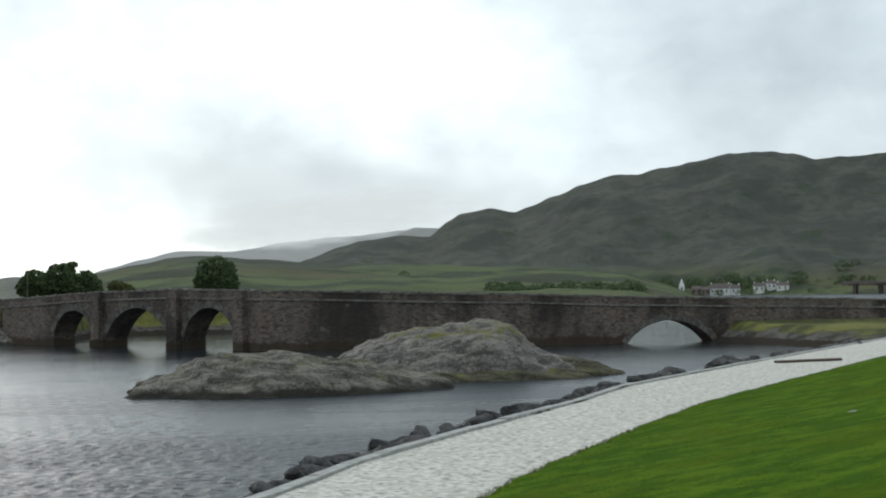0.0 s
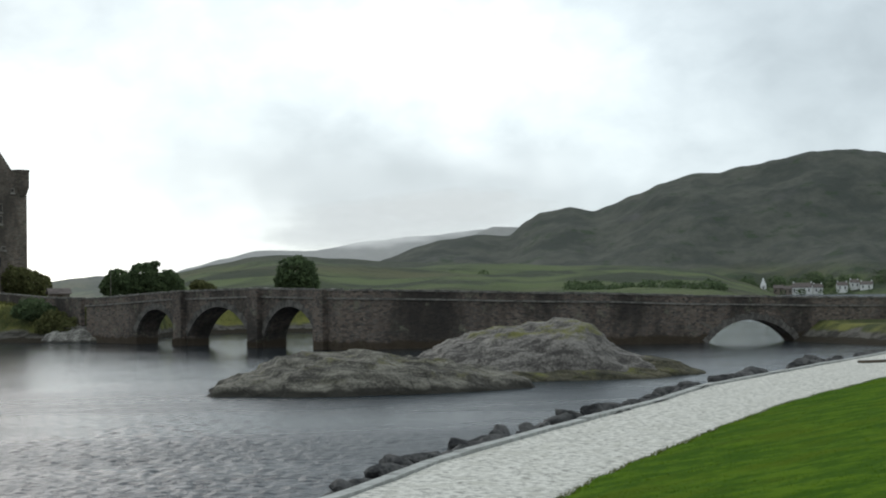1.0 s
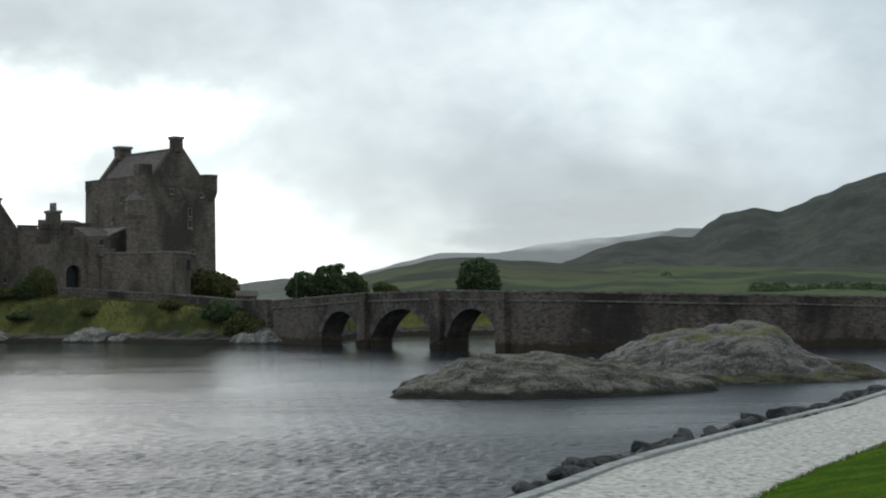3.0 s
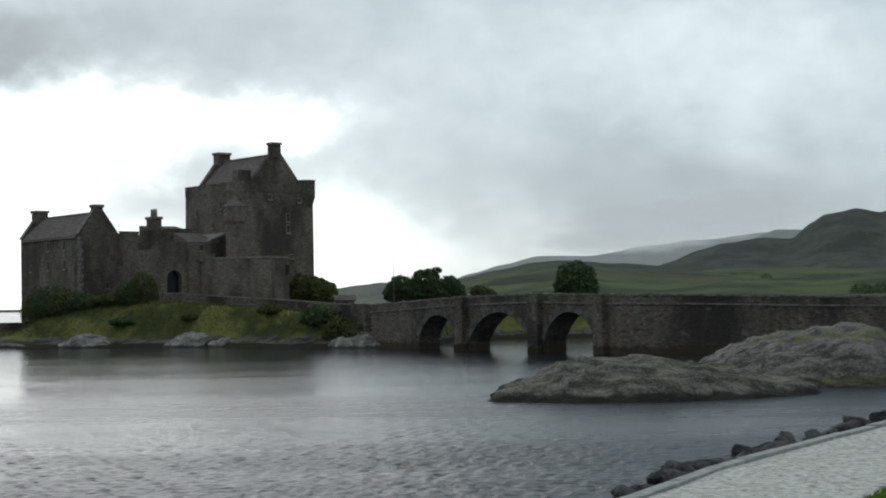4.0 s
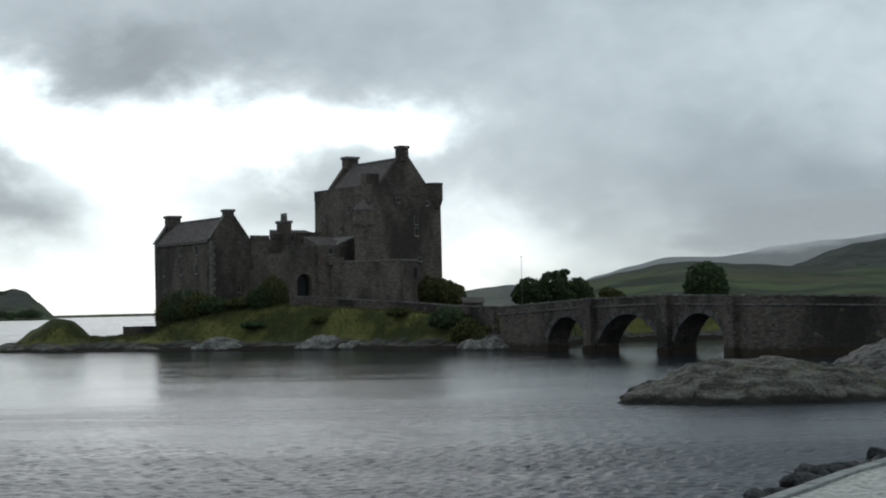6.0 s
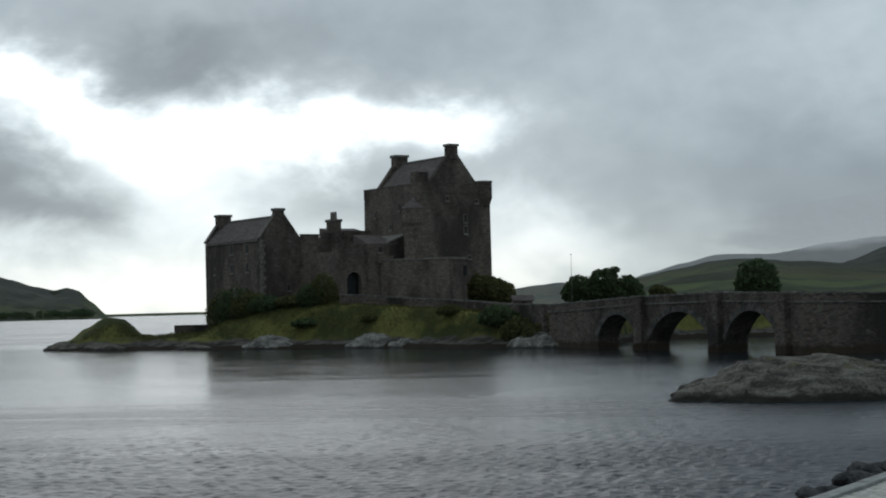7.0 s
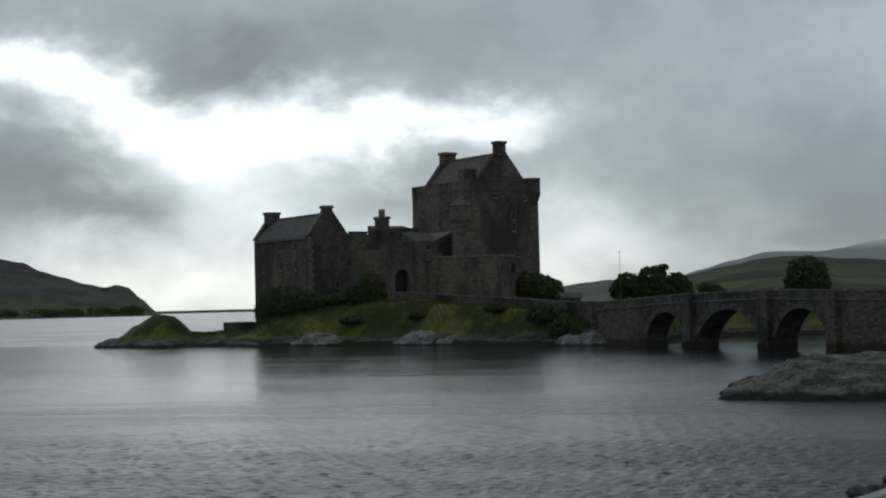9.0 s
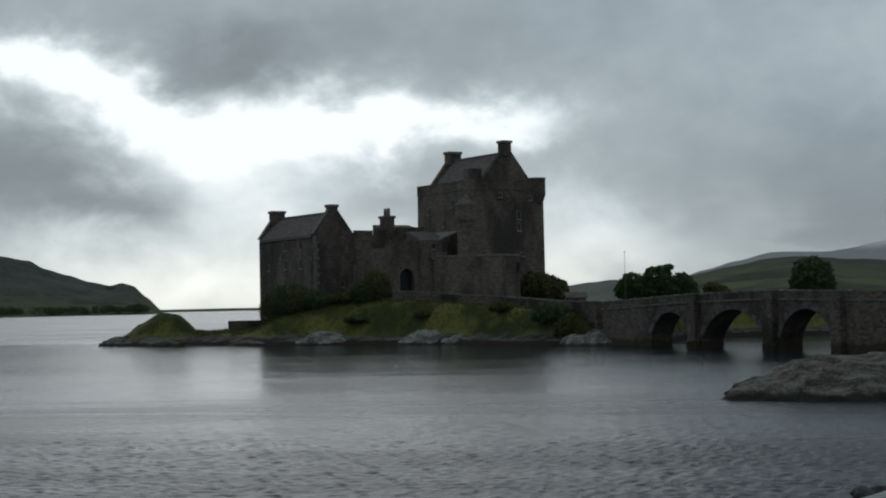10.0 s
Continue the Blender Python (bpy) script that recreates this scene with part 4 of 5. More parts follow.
def boulder(x, y, z, sx, sy, sz, seed):
    bm = bmesh.new()
    bmesh.ops.create_icosphere(bm, subdivisions=3, radius=1.0)
    planes = [Vector((random.gauss(0, 1), random.gauss(0, 1), random.gauss(0, 1))).normalized() for _ in range(11)]
    for v in bm.verts:
        p = v.co.normalized()
        r = min([1.0] + [0.52 / max(0.05, p.dot(n)) for n in planes])
        r *= 1 + 0.10 * noise.fractal(p * 2.3 + Vector((seed, 0, 0)), 1.0, 2.0, 3)
        v.co = Vector((p.x * sx, p.y * sy, p.z * sz)) * r
    turn = Matrix.Rotation(random.uniform(0, 6.28), 4, "Z") @ Matrix.Rotation(random.uniform(-0.35, 0.35), 4, "X")
    bm.transform(Matrix.Translation((x, y, z)) @ turn)
    ob = part("boulder", bm, BOULDER)
    tagged(ob, "dark grey angular riprap boulder beside the gravel path", "boulder", "boulders along the path edge")


random.seed(21)
# runs of boulders along the edge: from, to, size, how proud of the edge
for y0, y1, size, up in ((25.5, 29.5, 0.22, -0.10), (29.8, 33.0, 0.36, 0.0), (33.4, 38.2, 0.38, 0.02), (39.2, 44.6, 0.36, 0.02), (45.2, 48.6, 0.30, -0.02),
                         (50.6, 53.4, 0.40, 0.0), (56.6, 61.0, 0.52, 0.02), (66.0, 70.5, 0.70, 0.05), (74.0, 77.0, 0.5, -0.05), (85, 90, 0.5, -0.05)):
    y = y0
    while y < y1:
        s = size * random.uniform(0.65, 1.2)
        boulder(shore_edge(y) - 0.35 * size - random.uniform(0.0, 0.35), y, 2.80 + up + random.uniform(-0.12, 0.08) - 0.15 * size, s * 1.45, s * 0.95, s * 0.80, y)
        if random.random() < 0.7:
            s *= 0.9
            boulder(shore_edge(y) - 1.25 * size - random.uniform(0.0, 0.5), y + 0.3, 2.15 + up, s * 1.3, s, s * 0.8, y + 50)
        y += s * random.uniform(1.25, 1.9)

# a worn flat stone set in the turf
ob = part("turf_stone", box((-0.26, -0.16, -0.12), (0.26, 0.16, 0.012), 0.04, pose(13.8, 26.0, 3.90, 0, -4, 15)), PALE)
tagged(ob, "flat pale worn stone set in the lawn", "stone")

# a low dark sleeper lying across the far path
ob = part("timber_sleeper", box((-1.9, -0.2, 0), (1.9, 0.2, 0.12), 0.03, pose(33.0, 67.2, 2.79, 0, 0, 19)), TIMBER)
tagged(ob, "low dark timber edging board lying on the gravel", "board")


def tufts(name, label, count, where, height, mat, seed, lean=0.5):
    """Blades of grass as thin triangles, one sheet of stuff."""
    random.seed(seed)
    verts, faces = [], []
    for _ in range(count):
        x, y, z = where()
        h = height * random.uniform(0.5, 1.3)
        a = random.uniform(0, 6.283)
        w = 0.16 * h
        dx, dy = math.cos(a), math.sin(a)
        k = len(verts)
        lx, ly = random.uniform(-lean, lean) * h, random.uniform(-lean, lean) * h
        verts += [(x - dx * w, y - dy * w, z - 0.02), (x + dx * w, y + dy * w, z - 0.02), (x + lx, y + ly, z + h)]
        faces.append((k, k + 1, k + 2))
    ob = part(name, (verts, [], faces), mat)
    return tagged(ob, label, "grass", kind="stuff")


BLADE = leaf_material("grass_blades", (0.030, 0.070, 0.0015), (0.088, 0.138, 0.004), 0.02)
FRINGE = leaf_material("fringe_blades", (0.060, 0.078, 0.012), (0.125, 0.130, 0.028), 0.02)
DRY = leaf_material("rough_grass_blades", (0.050, 0.056, 0.020), (0.155, 0.148, 0.048))


def lawn_height(x, y):
    f = (x - (grass_edge(y) - 0.05)) / 60.05
    return 2.84 + (min(1.0, f * 5) * 2.0) * (1 if y < 60 else max(0.2, 1 - (y - 60) / 60)) + 0.05 * fbm(x, y, 0.5, 4, 8)


def lawn_spot():
    y = 14 + 42 * random.random() ** 1.4
    x = grass_edge(y) + random.uniform(-0.06, 1.0) * (2.0 + 0.45 * y) * random.random()
    return x, y, lawn_height(x, y)


tufts("grass", "short bright green lawn grass", 60000, lawn_spot, 0.024, BLADE, 31)


def edge_spot():
    y = 14 + 80 * random.random()
    x = grass_edge(y) + random.uniform(-0.16, 0.10)
    return x, y, 2.83


tufts("grass_edge", "uneven olive grass fringe along the gravel path", 12000, edge_spot, 0.045, FRINGE, 32)


def bank_spot():
    while True:
        x, y = random.uniform(-92, 30), random.uniform(226, 276)
        z = island_height(x, y)
        if z > 1.7 + 0.8 * fbm(x, y, 0.2, 3, 5):
            return x, y, z


tufts("bank_grass", "long rough grass on the castle island bank", 45000, bank_spot, 0.34, DRY, 33, 0.4)


# ---- the bank at the landward end of the bridge ----
def bank_height(x, y):
    z = 0.10 * (x - 76) + 0.2 + 1.4 * min(1.0, max(-1.0, (y - 160) / 14)) + 0.5 * fbm(x, y, 0.12, 4, 15)
    z += 0.7 - 4.0 * max(0.0, 1 - (x - 74) / 7) - 3.0 * max(0.0, 1 - (y - 110) / 10)
    return min(z, 2.1) if y < 178 else min(z, 2.4)


ob = part("ground_bank", grid([74 + 1.2 * i for i in range(70)], [110 + 1.2 * j for j in range(62)], bank_height), ISLAND, smooth=True)
tagged(ob, "rough grass bank where the bridge meets the shore", "bank", kind="structure")


# ---- approach wall from the bridge up to the gate ----
def build_approach():
    w = thing("approach_wall", Matrix(), "low dark rubble wall beside the way up to the castle gate", "wall")
    line = list(zip(WAY_X, WAY_Y, WAY_Z))[::-1]
    for (x0, y0, z0), (x1, y1, z1) in zip(line, line[1:]):
        d = Vector((x1 - x0, y1 - y0)).normalized()
        n = Vector((d.y, -d.x))
        pts = [(x0, y0), (x1, y1), (x1 - 0.6 * n.x, y1 - 0.6 * n.y), (x0 - 0.6 * n.x, y0 - 0.6 * n.y)]
        part("wall_length", prism(pts, 1.0, [z0 - 0.15, z1 - 0.15, z1 - 0.15, z0 - 0.15]), BRIDGE, w)
        m = max(2, int(math.hypot(x1 - x0, y1 - y0) / 1.1))
        for k in range(m):
            a, b = k / m, (k + 0.95) / m
            p = Vector((x0, y0)).lerp(Vector((x1, y1)), a) + 0.08 * n
            q = Vector((x0, y0)).lerp(Vector((x1, y1)), b) + 0.08 * n
            za, zb = z0 + (z1 - z0) * a, z0 + (z1 - z0) * b
            part("coping_stone", prism([p, q, q - 0.76 * n, p - 0.76 * n], [za - 0.15, zb - 0.15, zb - 0.15, za - 0.15], [za + 0.06, zb + 0.06, zb + 0.06, za + 0.06]), DRESSED_DARK, w)


build_approach()


# ---- trees and shrubs ----
def leaves(blobs, count, size, seed):
    """Leaf clumps scattered through the shells of several lobes."""
    random.seed(seed)
    verts, faces = [], []
    total = sum(b[3] * b[4] for b in blobs)
    for cx, cy, cz, rx, rz in blobs:
        for _ in range(int(count * rx * rz / total)):
            d = Vector((random.gauss(0, 1), random.gauss(0, 1), random.gauss(0, 1))).normalized()
            r = random.uniform(0.55, 1.0) ** 0.6 * (1 + 0.22 * noise.noise(d * 2.4 + Vector((cx, cy, seed))))
            if noise.noise(d * 3.5 + Vector((seed, cx, cz))) > 0.36:
                continue
            c = Vector((cx + d.x * rx * r, cy + d.y * rx * r, cz + d.z * rz * r))
            u = Vector((random.gauss(0, 1), random.gauss(0, 1), random.gauss(0, 1))).normalized()
            v = u.orthogonal().normalized()
            s = size * random.uniform(0.6, 1.3)
            k = len(verts)
            verts += [c - u * s, c - v * s * 0.6, c + u * s, c + v * s * 0.6]
            faces.append((k, k + 1, k + 2, k + 3))
    return [tuple(p) for p in verts], [], faces


def tree(name, label, x, y, z, blobs, trunk, count, size, seed, mat=None, group="trees behind the bridge", category="tree"):
    """Tapered trunk, limbs reaching into each lobe of the crown, and the crown of leaf clumps."""
    t = thing(name, pose(x, y, z), label, category, group)
    bm = bmesh.new()

    def limb(p, q, r0, r1):
        d = q - p
        m = Matrix.Translation((p + q) / 2) @ d.to_track_quat("Z", "Y").to_matrix().to_4x4()
        bmesh.ops.create_cone(bm, cap_ends=True, segments=8, radius1=r0, radius2=r1, depth=d.length, matrix=m)

    fork = Vector((0, 0, trunk))
    limb(Vector((0, 0, -0.6)), fork, 0.05 * trunk + 0.16, 0.04 * trunk + 0.08)
    for cx, cy, cz, rx, rz in blobs:
        limb(fork - Vector((0, 0, 0.1)), Vector((cx, cy, cz)), 0.12, 0.03)
    part("trunk", bm, BARK, t)
    part("crown", leaves(blobs, count, size, seed), mat or LEAF, t, "dense crown of small dark leaves")
    return t


tree("tree", "bushy dark green broadleaf tree on the far bank", -0.6, 291.5, 5.4, [(0, 0, 3.6, 2.3, 1.9), (-1.4, 0, 2.4, 1.8, 1.6), (1.4, 0.4, 2.8, 2.0, 1.8)], 1.2, 5200, 0.30, 41)
tree("tree", "tall uneven dark broadleaf tree with a broken crown", 4.0, 292.0, 5.2, [(-0.4, 0, 4.6, 2.4, 2.2), (-1.4, 0, 3.2, 2.0, 1.9), (1.4, 0, 3.0, 2.2, 1.9), (1.7, 0.2, 6.6, 0.9, 0.5), (1.3, 0, 5.4, 0.9, 0.9)], 2.0, 6800, 0.30, 42)
tree("tree", "bushy dark green broadleaf tree on the far bank", 7.9, 291.0, 5.4, [(0, 0, 3.7, 2.0, 1.6), (1.2, 0, 2.4, 1.7, 1.6), (-1.3, 0, 2.4, 2.0, 1.7)], 1.2, 5000, 0.30, 43)
tree("tree", "single dense rounded dark green tree", 31.0, 298.3, 5.4, [(0, 0, 4.4, 3.7, 3.2), (-1.7, 0, 2.8, 2.4, 2.2), (1.8, 0, 2.8, 2.4, 2.2)], 1.6, 9000, 0.30, 44)
tree("tree", "small light bushy tree on the far bank", 13.6, 300.0, 6.0, [(0, 0, 1.9, 1.8, 1.1), (1.6, 0, 1.5, 1.5, 0.9)], 0.8, 1500, 0.26, 45, SHRUB)
tree("shrub", "dark ivy-clad shrubs beside the keep", -17.6, 275.0, 5.8, [(0, 0, 3.0, 2.0, 2.6), (1.6, 0, 4.6, 0.7, 0.7), (2.6, 0, 2.6, 2.3, 2.3)], 1.0, 4200, 0.28, 46, SHRUB, "shrubs round the castle", "shrub")
tree("shrub", "dark ivy-clad shrubs beside the keep", -12.6, 275.4, 5.8, [(0, 0, 2.2, 1.5, 1.9), (-1.8, 0, 2.4, 1.8, 2.2)], 1.0, 3200, 0.28, 47, SHRUB, "shrubs round the castle", "shrub")
for n, (x, y, r, h) in enumerate(((-57.5, 271.0, 3.2, 5.6), (-60.2, 273.6, 2.6, 5.6), (-54.5, 268.5, 2.8, 3.8), (-51.5, 266.0, 2.6, 2.4), (-47.0, 265.0, 2.4, 1.6), (-41.6, 263.6, 2.2, 4.6), (-43.6, 263.4, 2.0, 3.2), (-33.0, 255.2, 1.2, 1.0),
                                  (-19.5, 243.0, 1.8, 1.2), (-12.0, 234.5, 2.6, 2.6), (-9.0, 232.0, 2.4, 3.0), (-6.5, 229.4, 2.0, 2.6), (-44.0, 259.6, 2.0, 1.0))):
    z = island_height(x, y)
    tree("shrub", "dark overgrown shrub on the castle bank", x, y, z, [(0, 0, 0.45 * h, r, 0.62 * h), (0.5 * r, 0.1, 0.3 * h, 0.7 * r, 0.45 * h), (-0.6 * r, 0, 0.3 * h, 0.6 * r, 0.42 * h)], 0.3, 4200, 0.17, 60 + n, SHRUB if n % 3 else LEAF, "shrubs round the castle", "shrub")


# ---- a small hut beside the approach ----
hut = thing("hut", pose(-9.6, 262.0, 5.4, 0, 0, 12), "small dark low hut on the castle island", "hut")
part("wall", box((-1.5, -1.1, -0.6), (1.5, 1.1, 1.3), 0.03), CASTLE, hut)
for s in (-1, 1):
    part("roof_slope", prism([(-1.8, 0), (1.8, 0), (1.8, s * 1.4), (-1.8, s * 1.4)], [2.0, 2.0, 1.2, 1.2], [2.14, 2.14, 1.34, 1.34]), SLATE, hut)
part("door", box((-0.4, -1.14, -0.1), (0.4, -1.08, 1.1), 0.01), TIMBER, hut)


# ---- low landing wall below the castle wing ----
quay = part("landing_wall", box((-4.2, -0.5, -2.5), (4.2, 0.5, 1.0), 0.08, pose(-66.5, 282.5, 2.9, 0, 0, 8)), BRIDGE)
tagged(quay, "short low dark rubble wall on the island shore", "wall")


# ---- flagpole ----
pole = thing("flagpole", pose(-1.7, 262.0, 5.6), "thin pale bare flagpole on the island", "pole")
bm = bmesh.new()
bmesh.ops.create_cone(bm, cap_ends=True, segments=12, radius1=0.045, radius2=0.025, depth=8.4, matrix=Matrix.Translation((0, 0, 3.9)))
part("shaft", bm, DRESSED, pole)
bm = bmesh.new()
bmesh.ops.create_uvsphere(bm, u_segments=12, v_segments=8, radius=0.10, matrix=Matrix.Translation((0, 0, 8.15)))
part("finial", bm, DRESSED, pole)


# ---- the village across the loch ----
def house(x, y, z, w, d, h, rise, turn, mat, label):
    hs = thing("house", pose(x, y, z, 0, 0, turn), label, "house", "village across the loch")
    part("wall", prism([(-w / 2, -d / 2), (w / 2, -d / 2), (w / 2, d / 2), (-w / 2, d / 2)], -7, h), mat, hs)
    for s in (-1, 1):
        bm = bmesh.new()
        a = [bm.verts.new(p) for p in ((-w / 2 - 0.4, s * (d / 2 + 0.5), h - 0.2), (w / 2 + 0.4, s * (d / 2 + 0.5), h - 0.2), (w / 2 + 0.4, 0, h + rise), (-w / 2 - 0.4, 0, h + rise))]
        b = [bm.verts.new(v.co + Vector((0, 0, 0.35))) for v in a]
        for i in range(4):
            bm.faces.new((a[i], a[(i + 1) % 4], b[(i + 1) % 4], b[i]))
        bm.faces.new(a)
        bm.faces.new(b[::-1])
        part("roof_slope", bm, SLATE, hs)
    for s in (-1, 1):
        bm = bmesh.new()
        q = [bm.verts.new((s * w / 2, yy, zz)) for yy, zz in ((-d / 2, h), (d / 2, h), (0, h + rise))]
        r = [bm.verts.new((s * (w / 2 - 0.4), yy, zz)) for yy, zz in ((-d / 2, h), (d / 2, h), (0, h + rise))]
        bm.faces.new(q)
        bm.faces.new(r[::-1])
        for i in range(3):
            bm.faces.new((q[i], q[(i + 1) % 3], r[(i + 1) % 3], r[i]))
        part("gable", bm, mat, hs)
        part("chimney", box((s * (w / 2 - 1.0) - 0.6, -0.6, h + rise - 0.6), (s * (w / 2 - 1.0) + 0.6, 0.6, h + rise + 1.6)), mat, hs)
    n = max(2, int(w / 5))
    for k in range(n):
        xx = -w / 2 + w * (k + 0.5) / n
        part("window", box((xx - 0.7, -d / 2 - 0.12, h * 0.35), (xx + 0.7, -d / 2 + 0.05, h * 0.8)), DARK, hs)


random.seed(71)
for bearing, reach, z, w, h, rise, mat in ((22.45, 1960, 6.0, 14, 4.5, 4.5, CASTLE), (22.75, 1950, 5.0, 13, 4.5, 4.5, CASTLE), (23.25, 1950, 5.5, 30, 6.5, 7.0, WHITE), (23.75, 1955, 5.5, 14, 6.0, 5.5, WHITE),
                                           (24.55, 1960, 8.0, 16, 5.5, 5.0, WHITE), (24.95, 1975, 11.0, 14, 5.5, 4.5, WHITE), (25.35, 1965, 9.0, 18, 5.0, 4.5, WHITE), (26.3, 2100, 24.0, 32, 5.0, 3.5, WHITE),
                                           (28.4, 2110, 26.0, 26, 5.0, 3.5, WHITE), (30.5, 1980, 10.0, 18, 5.5, 5.0, WHITE), (15.72, 1480, 5.0, 7, 4.0, 3.0, WHITE)):
    a = radians(bearing)
    house(reach * math.sin(a), reach * math.cos(a), z - 4.5, 0.75 * w, 8, 0.5 * h + 4.0, 0.75 * rise, -bearing + random.uniform(-14, 14), mat,
          "white rendered cottage with dark slate roof" if mat is WHITE else "plain stone cottage with dark slate roof")

a = radians(21.95)
church = thing("church", pose(1950 * math.sin(a), 1950 * math.cos(a), 2.0, 0, 0, -22), "small white church tower with a pointed spire", "church")
part("tower", box((-3.4, -3.4, -4), (3.4, 3.4, 9.0), 0.1), WHITE, church)
bm = bmesh.new()
bmesh.ops.create_cone(bm, cap_ends=True, segments=4, radius1=5.0, radius2=0.3, depth=9.0, matrix=Matrix.Translation((0, 0, 13.5)) @ Matrix.Rotation(radians(45), 4, "Z"))
part("spire", bm, WHITE, church, "pale pointed spire")
# thin near-black panel on the tower face, for a belfry opening's shade
part("belfry_shade_panel", box((-0.8, -3.5, 5.0), (0.8, -3.35, 8.0)), DARK, church)

# road bridge far behind the village shore
rb = thing("road_bridge", Matrix(), "long low grey concrete road bridge over the loch mouth", "bridge")
p, q = Vector((1900 * math.sin(radians(27.3)), 1900 * math.cos(radians(27.3)))), Vector((1840 * math.sin(radians(34)), 1840 * math.cos(radians(34))))
d = (q - p).normalized()
n = Vector((-d.y, d.x))
part("deck", prism([p, q, q + 9 * n, p + 9 * n], 9.5, 13.5), BRIDGE, rb)
part("parapet", prism([p - 0.3 * n, q - 0.3 * n, q - 0.05 * n, p - 0.05 * n], 12.0, 14.4), DRESSED_DARK, rb)
for k in range(8):
    c = p.lerp(q, (k + 0.5) / 8)
    part("pier", prism([c - 2 * d + n, c + 2 * d + n, c + 2 * d + 8 * n, c - 2 * d + 8 * n], -2, 9.5), BRIDGE, rb)

# dark woods round the village and along the far shore
def woods(name, bearings, reach, z, count, size, seed):
    random.seed(seed)
    blobs = []
    for _ in range(count):
        a, r = radians(random.uniform(*bearings)), random.uniform(*reach)
        s = size * random.uniform(0.6, 1.3)
        blobs.append((r * math.sin(a), r * math.cos(a), random.uniform(*z) + 0.4 * s, s, 0.8 * s))
    ob = part(name, leaves(blobs, count * 170, size * 0.16, seed), LEAF)
    tagged(ob, "dark broadleaf woodland along the far shore", "woods", kind="stuff")


woods("woods", (20.5, 26.5), (1915, 1945), (1, 3), 16, 4.0, 85)
woods("woods", (21.2, 29.5), (1975, 2060), (6, 16), 90, 8, 81)
woods("woods", (15.4, 20.6), (600, 700), (4.5, 6.5), 110, 3.0, 82)
woods("woods", (-19.4, -17.75), (2850, 2890), (33, 42), 34, 6, 86)
woods("woods", (-24.0, -16.8), (2530, 2600), (2, 8), 170, 6, 87)
woods("woods", (25.5, 34.0), (1990, 2200), (12, 34), 60, 9, 83)
woods("woods", (8.0, 17.0), (850, 930), (11, 15), 16, 2.6, 84)


# ---- low cloud on the far hills ----
def cloud_bank(bearing, reach, z, w, h, seed, density):
    m = bpy.data.materials.new("low_cloud_glow")
    m.use_nodes = True
    t = m.node_tree
    t.nodes.clear()
    c = t.nodes.new("ShaderNodeTexCoord").outputs["Object"]
    cut = t.nodes.new("ShaderNodeSeparateXYZ")
    t.links.new(c, cut.inputs[0])
    u = sums(t, "MULTIPLY", cut.outputs[0], 2.0 / w)
    v = sums(t, "MULTIPLY", cut.outputs[2], 2.0 / h)
    r = sums(t, "ADD", sums(t, "MULTIPLY", u, u), sums(t, "MULTIPLY", v, v))
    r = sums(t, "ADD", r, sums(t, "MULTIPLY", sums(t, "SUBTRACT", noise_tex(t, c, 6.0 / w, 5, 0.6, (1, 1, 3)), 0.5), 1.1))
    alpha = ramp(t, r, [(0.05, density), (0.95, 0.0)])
    # the sheet glows by itself to give the cloud its daylight brightness
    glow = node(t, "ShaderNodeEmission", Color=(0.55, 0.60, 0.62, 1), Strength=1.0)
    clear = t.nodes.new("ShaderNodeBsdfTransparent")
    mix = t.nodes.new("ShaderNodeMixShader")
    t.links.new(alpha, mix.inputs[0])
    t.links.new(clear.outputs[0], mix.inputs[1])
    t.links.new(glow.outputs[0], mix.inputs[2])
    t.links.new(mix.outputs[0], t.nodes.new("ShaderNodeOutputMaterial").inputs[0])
    a = radians(bearing)
    bm = bmesh.new()
    bmesh.ops.create_grid(bm, x_segments=12, y_segments=6, size=0.5, matrix=Matrix.Rotation(radians(90), 4, "X"))
    for p in bm.verts:
        p.co = Vector((p.co.x * w * 1.5, 30 * math.sin(p.co.x * 5), p.co.z * h * 1.5))
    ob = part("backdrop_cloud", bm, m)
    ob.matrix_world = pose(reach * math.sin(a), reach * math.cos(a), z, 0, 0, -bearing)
    ob.visible_shadow = False
    tagged(ob, "pale low cloud drifting over the far hilltops", "cloud", kind="structure")


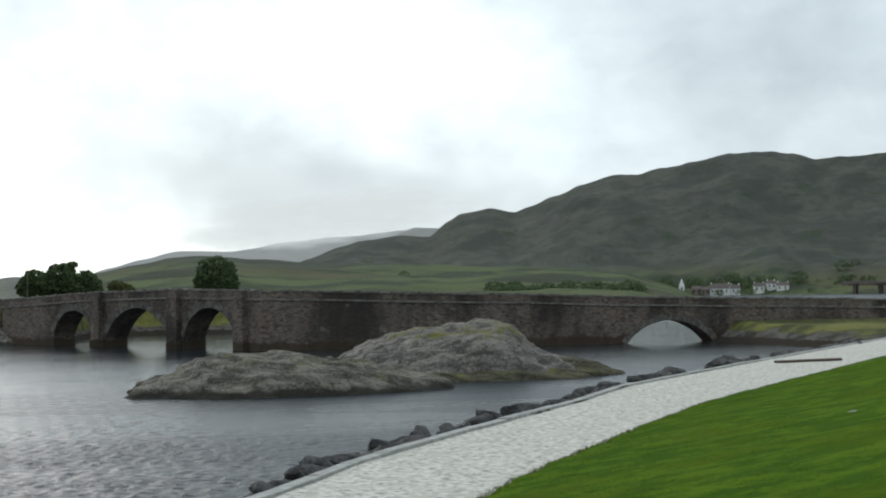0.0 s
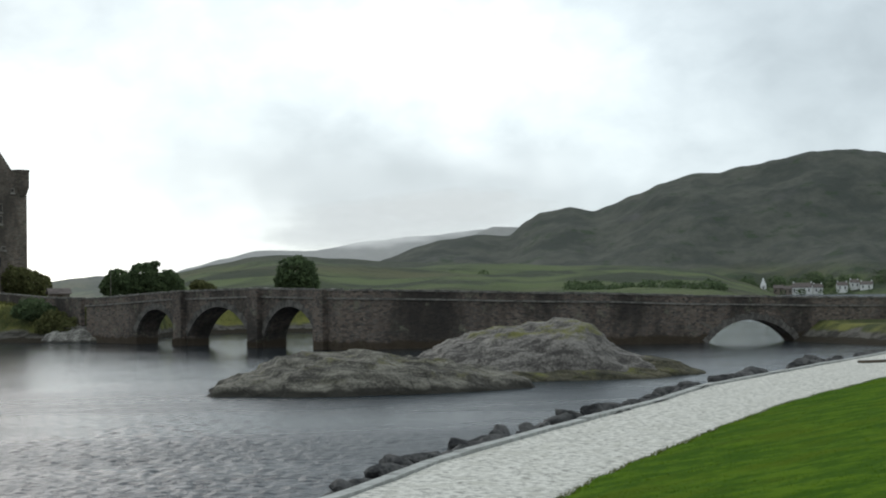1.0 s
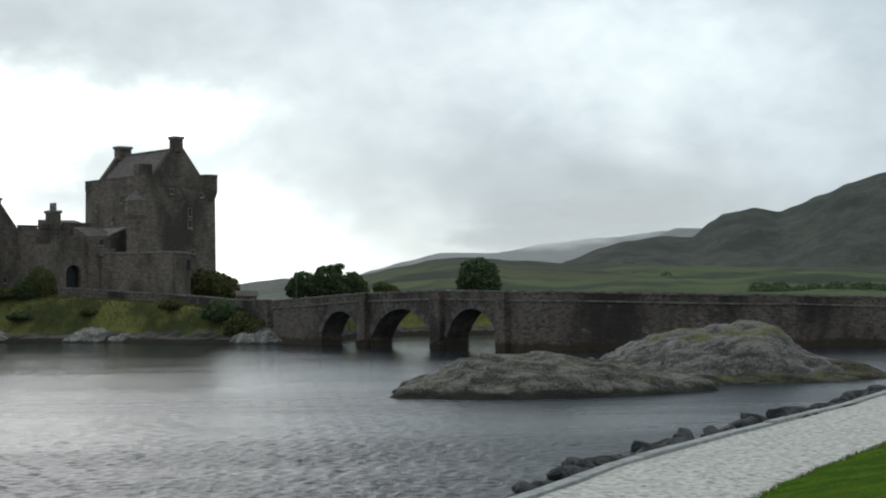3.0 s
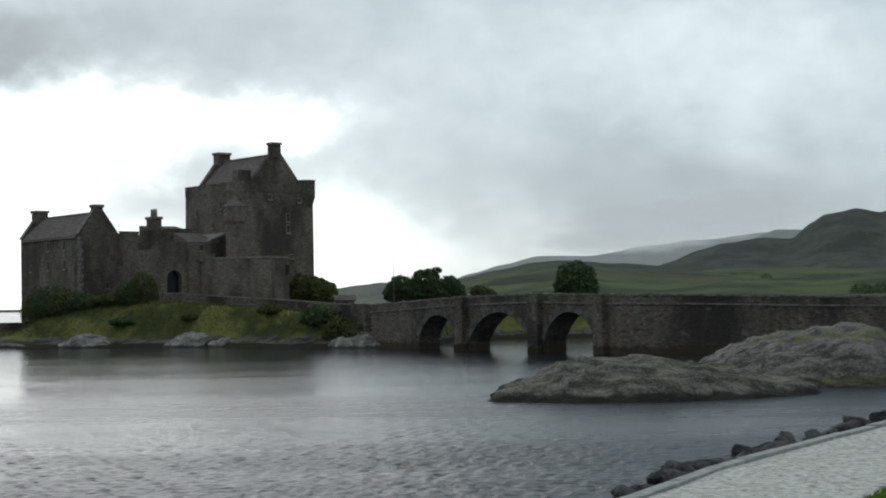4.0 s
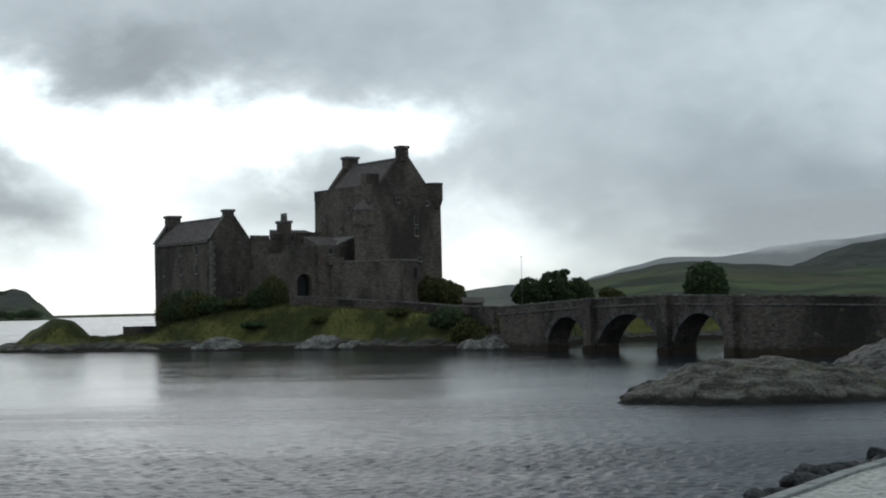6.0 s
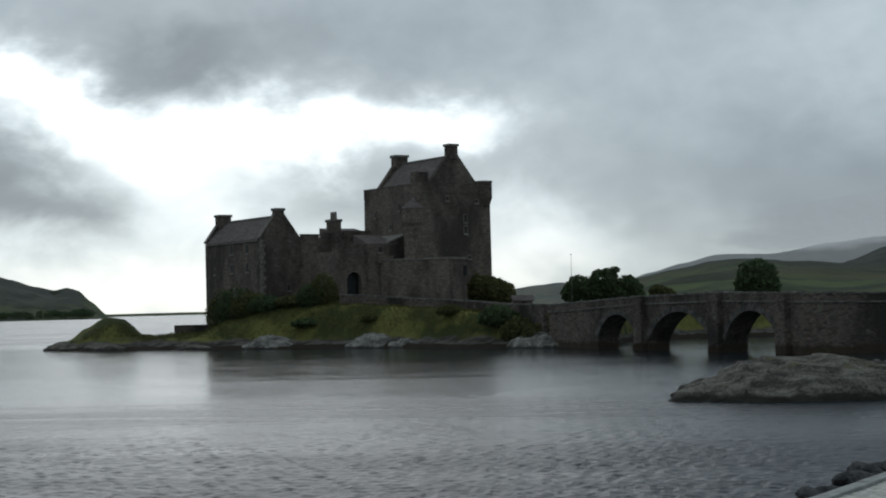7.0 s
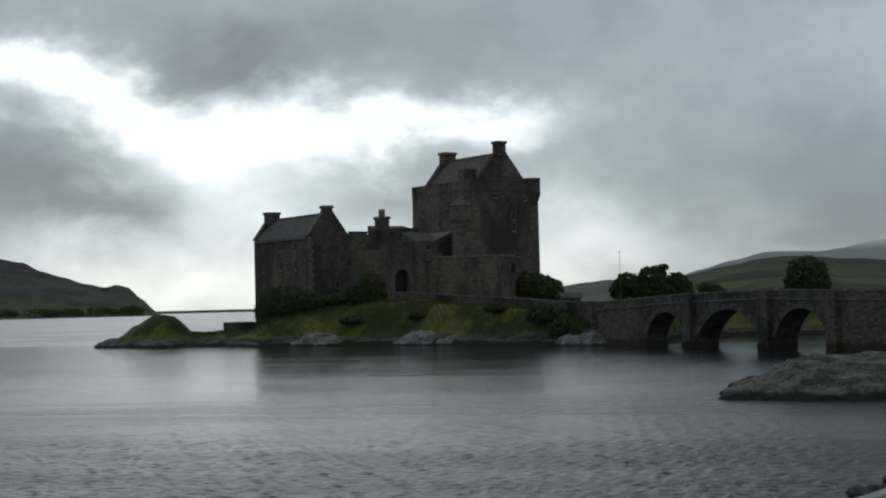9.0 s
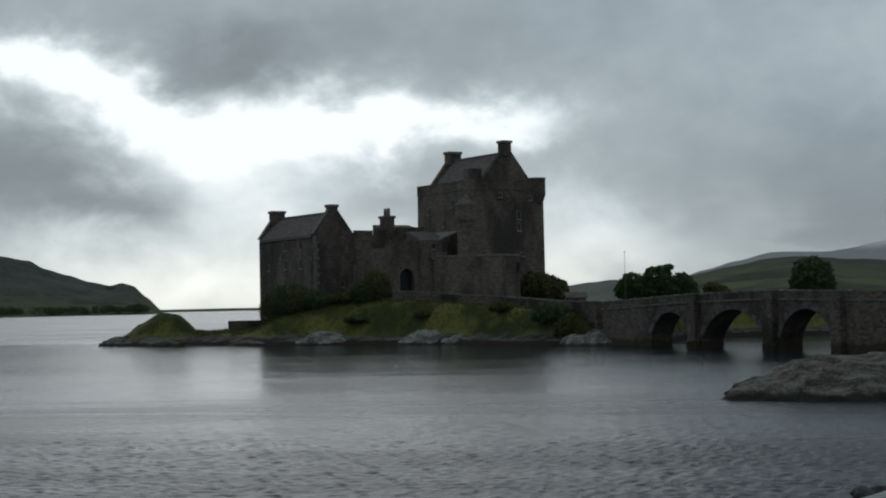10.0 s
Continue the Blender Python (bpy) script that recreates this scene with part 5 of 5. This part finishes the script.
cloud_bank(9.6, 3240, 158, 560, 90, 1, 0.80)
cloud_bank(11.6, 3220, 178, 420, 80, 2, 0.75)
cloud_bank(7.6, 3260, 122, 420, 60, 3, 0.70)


def haze(a0, a1, reach, top, density):
    """A thin, glowing see-through sheet that imitates aerial haze between two ranges of hills."""
    m = bpy.data.materials.new("haze_glow")
    m.use_nodes = True
    t = m.node_tree
    t.nodes.clear()
    cut = t.nodes.new("ShaderNodeSeparateXYZ")
    p = place(t, False)
    t.links.new(p, cut.inputs[0])
    bearing = sums(t, "MULTIPLY", sums(t, "ARCTAN2", cut.outputs[0], cut.outputs[1]), 57.2958)
    across = sums(t, "MULTIPLY", sums(t, "SUBTRACT", bearing, a0), 1.0 / (a1 - a0))
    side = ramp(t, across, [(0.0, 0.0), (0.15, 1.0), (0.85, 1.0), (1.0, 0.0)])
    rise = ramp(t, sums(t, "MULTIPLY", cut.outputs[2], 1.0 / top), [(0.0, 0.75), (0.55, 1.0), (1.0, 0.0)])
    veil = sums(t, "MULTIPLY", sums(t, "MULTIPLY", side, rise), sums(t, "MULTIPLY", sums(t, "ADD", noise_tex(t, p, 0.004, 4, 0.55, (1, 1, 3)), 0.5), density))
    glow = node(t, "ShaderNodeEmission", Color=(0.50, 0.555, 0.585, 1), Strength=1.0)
    clear = t.nodes.new("ShaderNodeBsdfTransparent")
    mix = t.nodes.new("ShaderNodeMixShader")
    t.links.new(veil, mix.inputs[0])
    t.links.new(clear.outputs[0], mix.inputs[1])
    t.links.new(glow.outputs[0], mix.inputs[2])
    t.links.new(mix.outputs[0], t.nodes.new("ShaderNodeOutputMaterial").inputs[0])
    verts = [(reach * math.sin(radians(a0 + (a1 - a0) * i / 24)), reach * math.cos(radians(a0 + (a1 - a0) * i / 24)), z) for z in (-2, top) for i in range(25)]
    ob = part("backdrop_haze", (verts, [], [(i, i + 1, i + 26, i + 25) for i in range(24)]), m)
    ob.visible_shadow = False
    tagged(ob, "faint grey glowing sheet that imitates haze before the far hills", "haze", kind="structure")


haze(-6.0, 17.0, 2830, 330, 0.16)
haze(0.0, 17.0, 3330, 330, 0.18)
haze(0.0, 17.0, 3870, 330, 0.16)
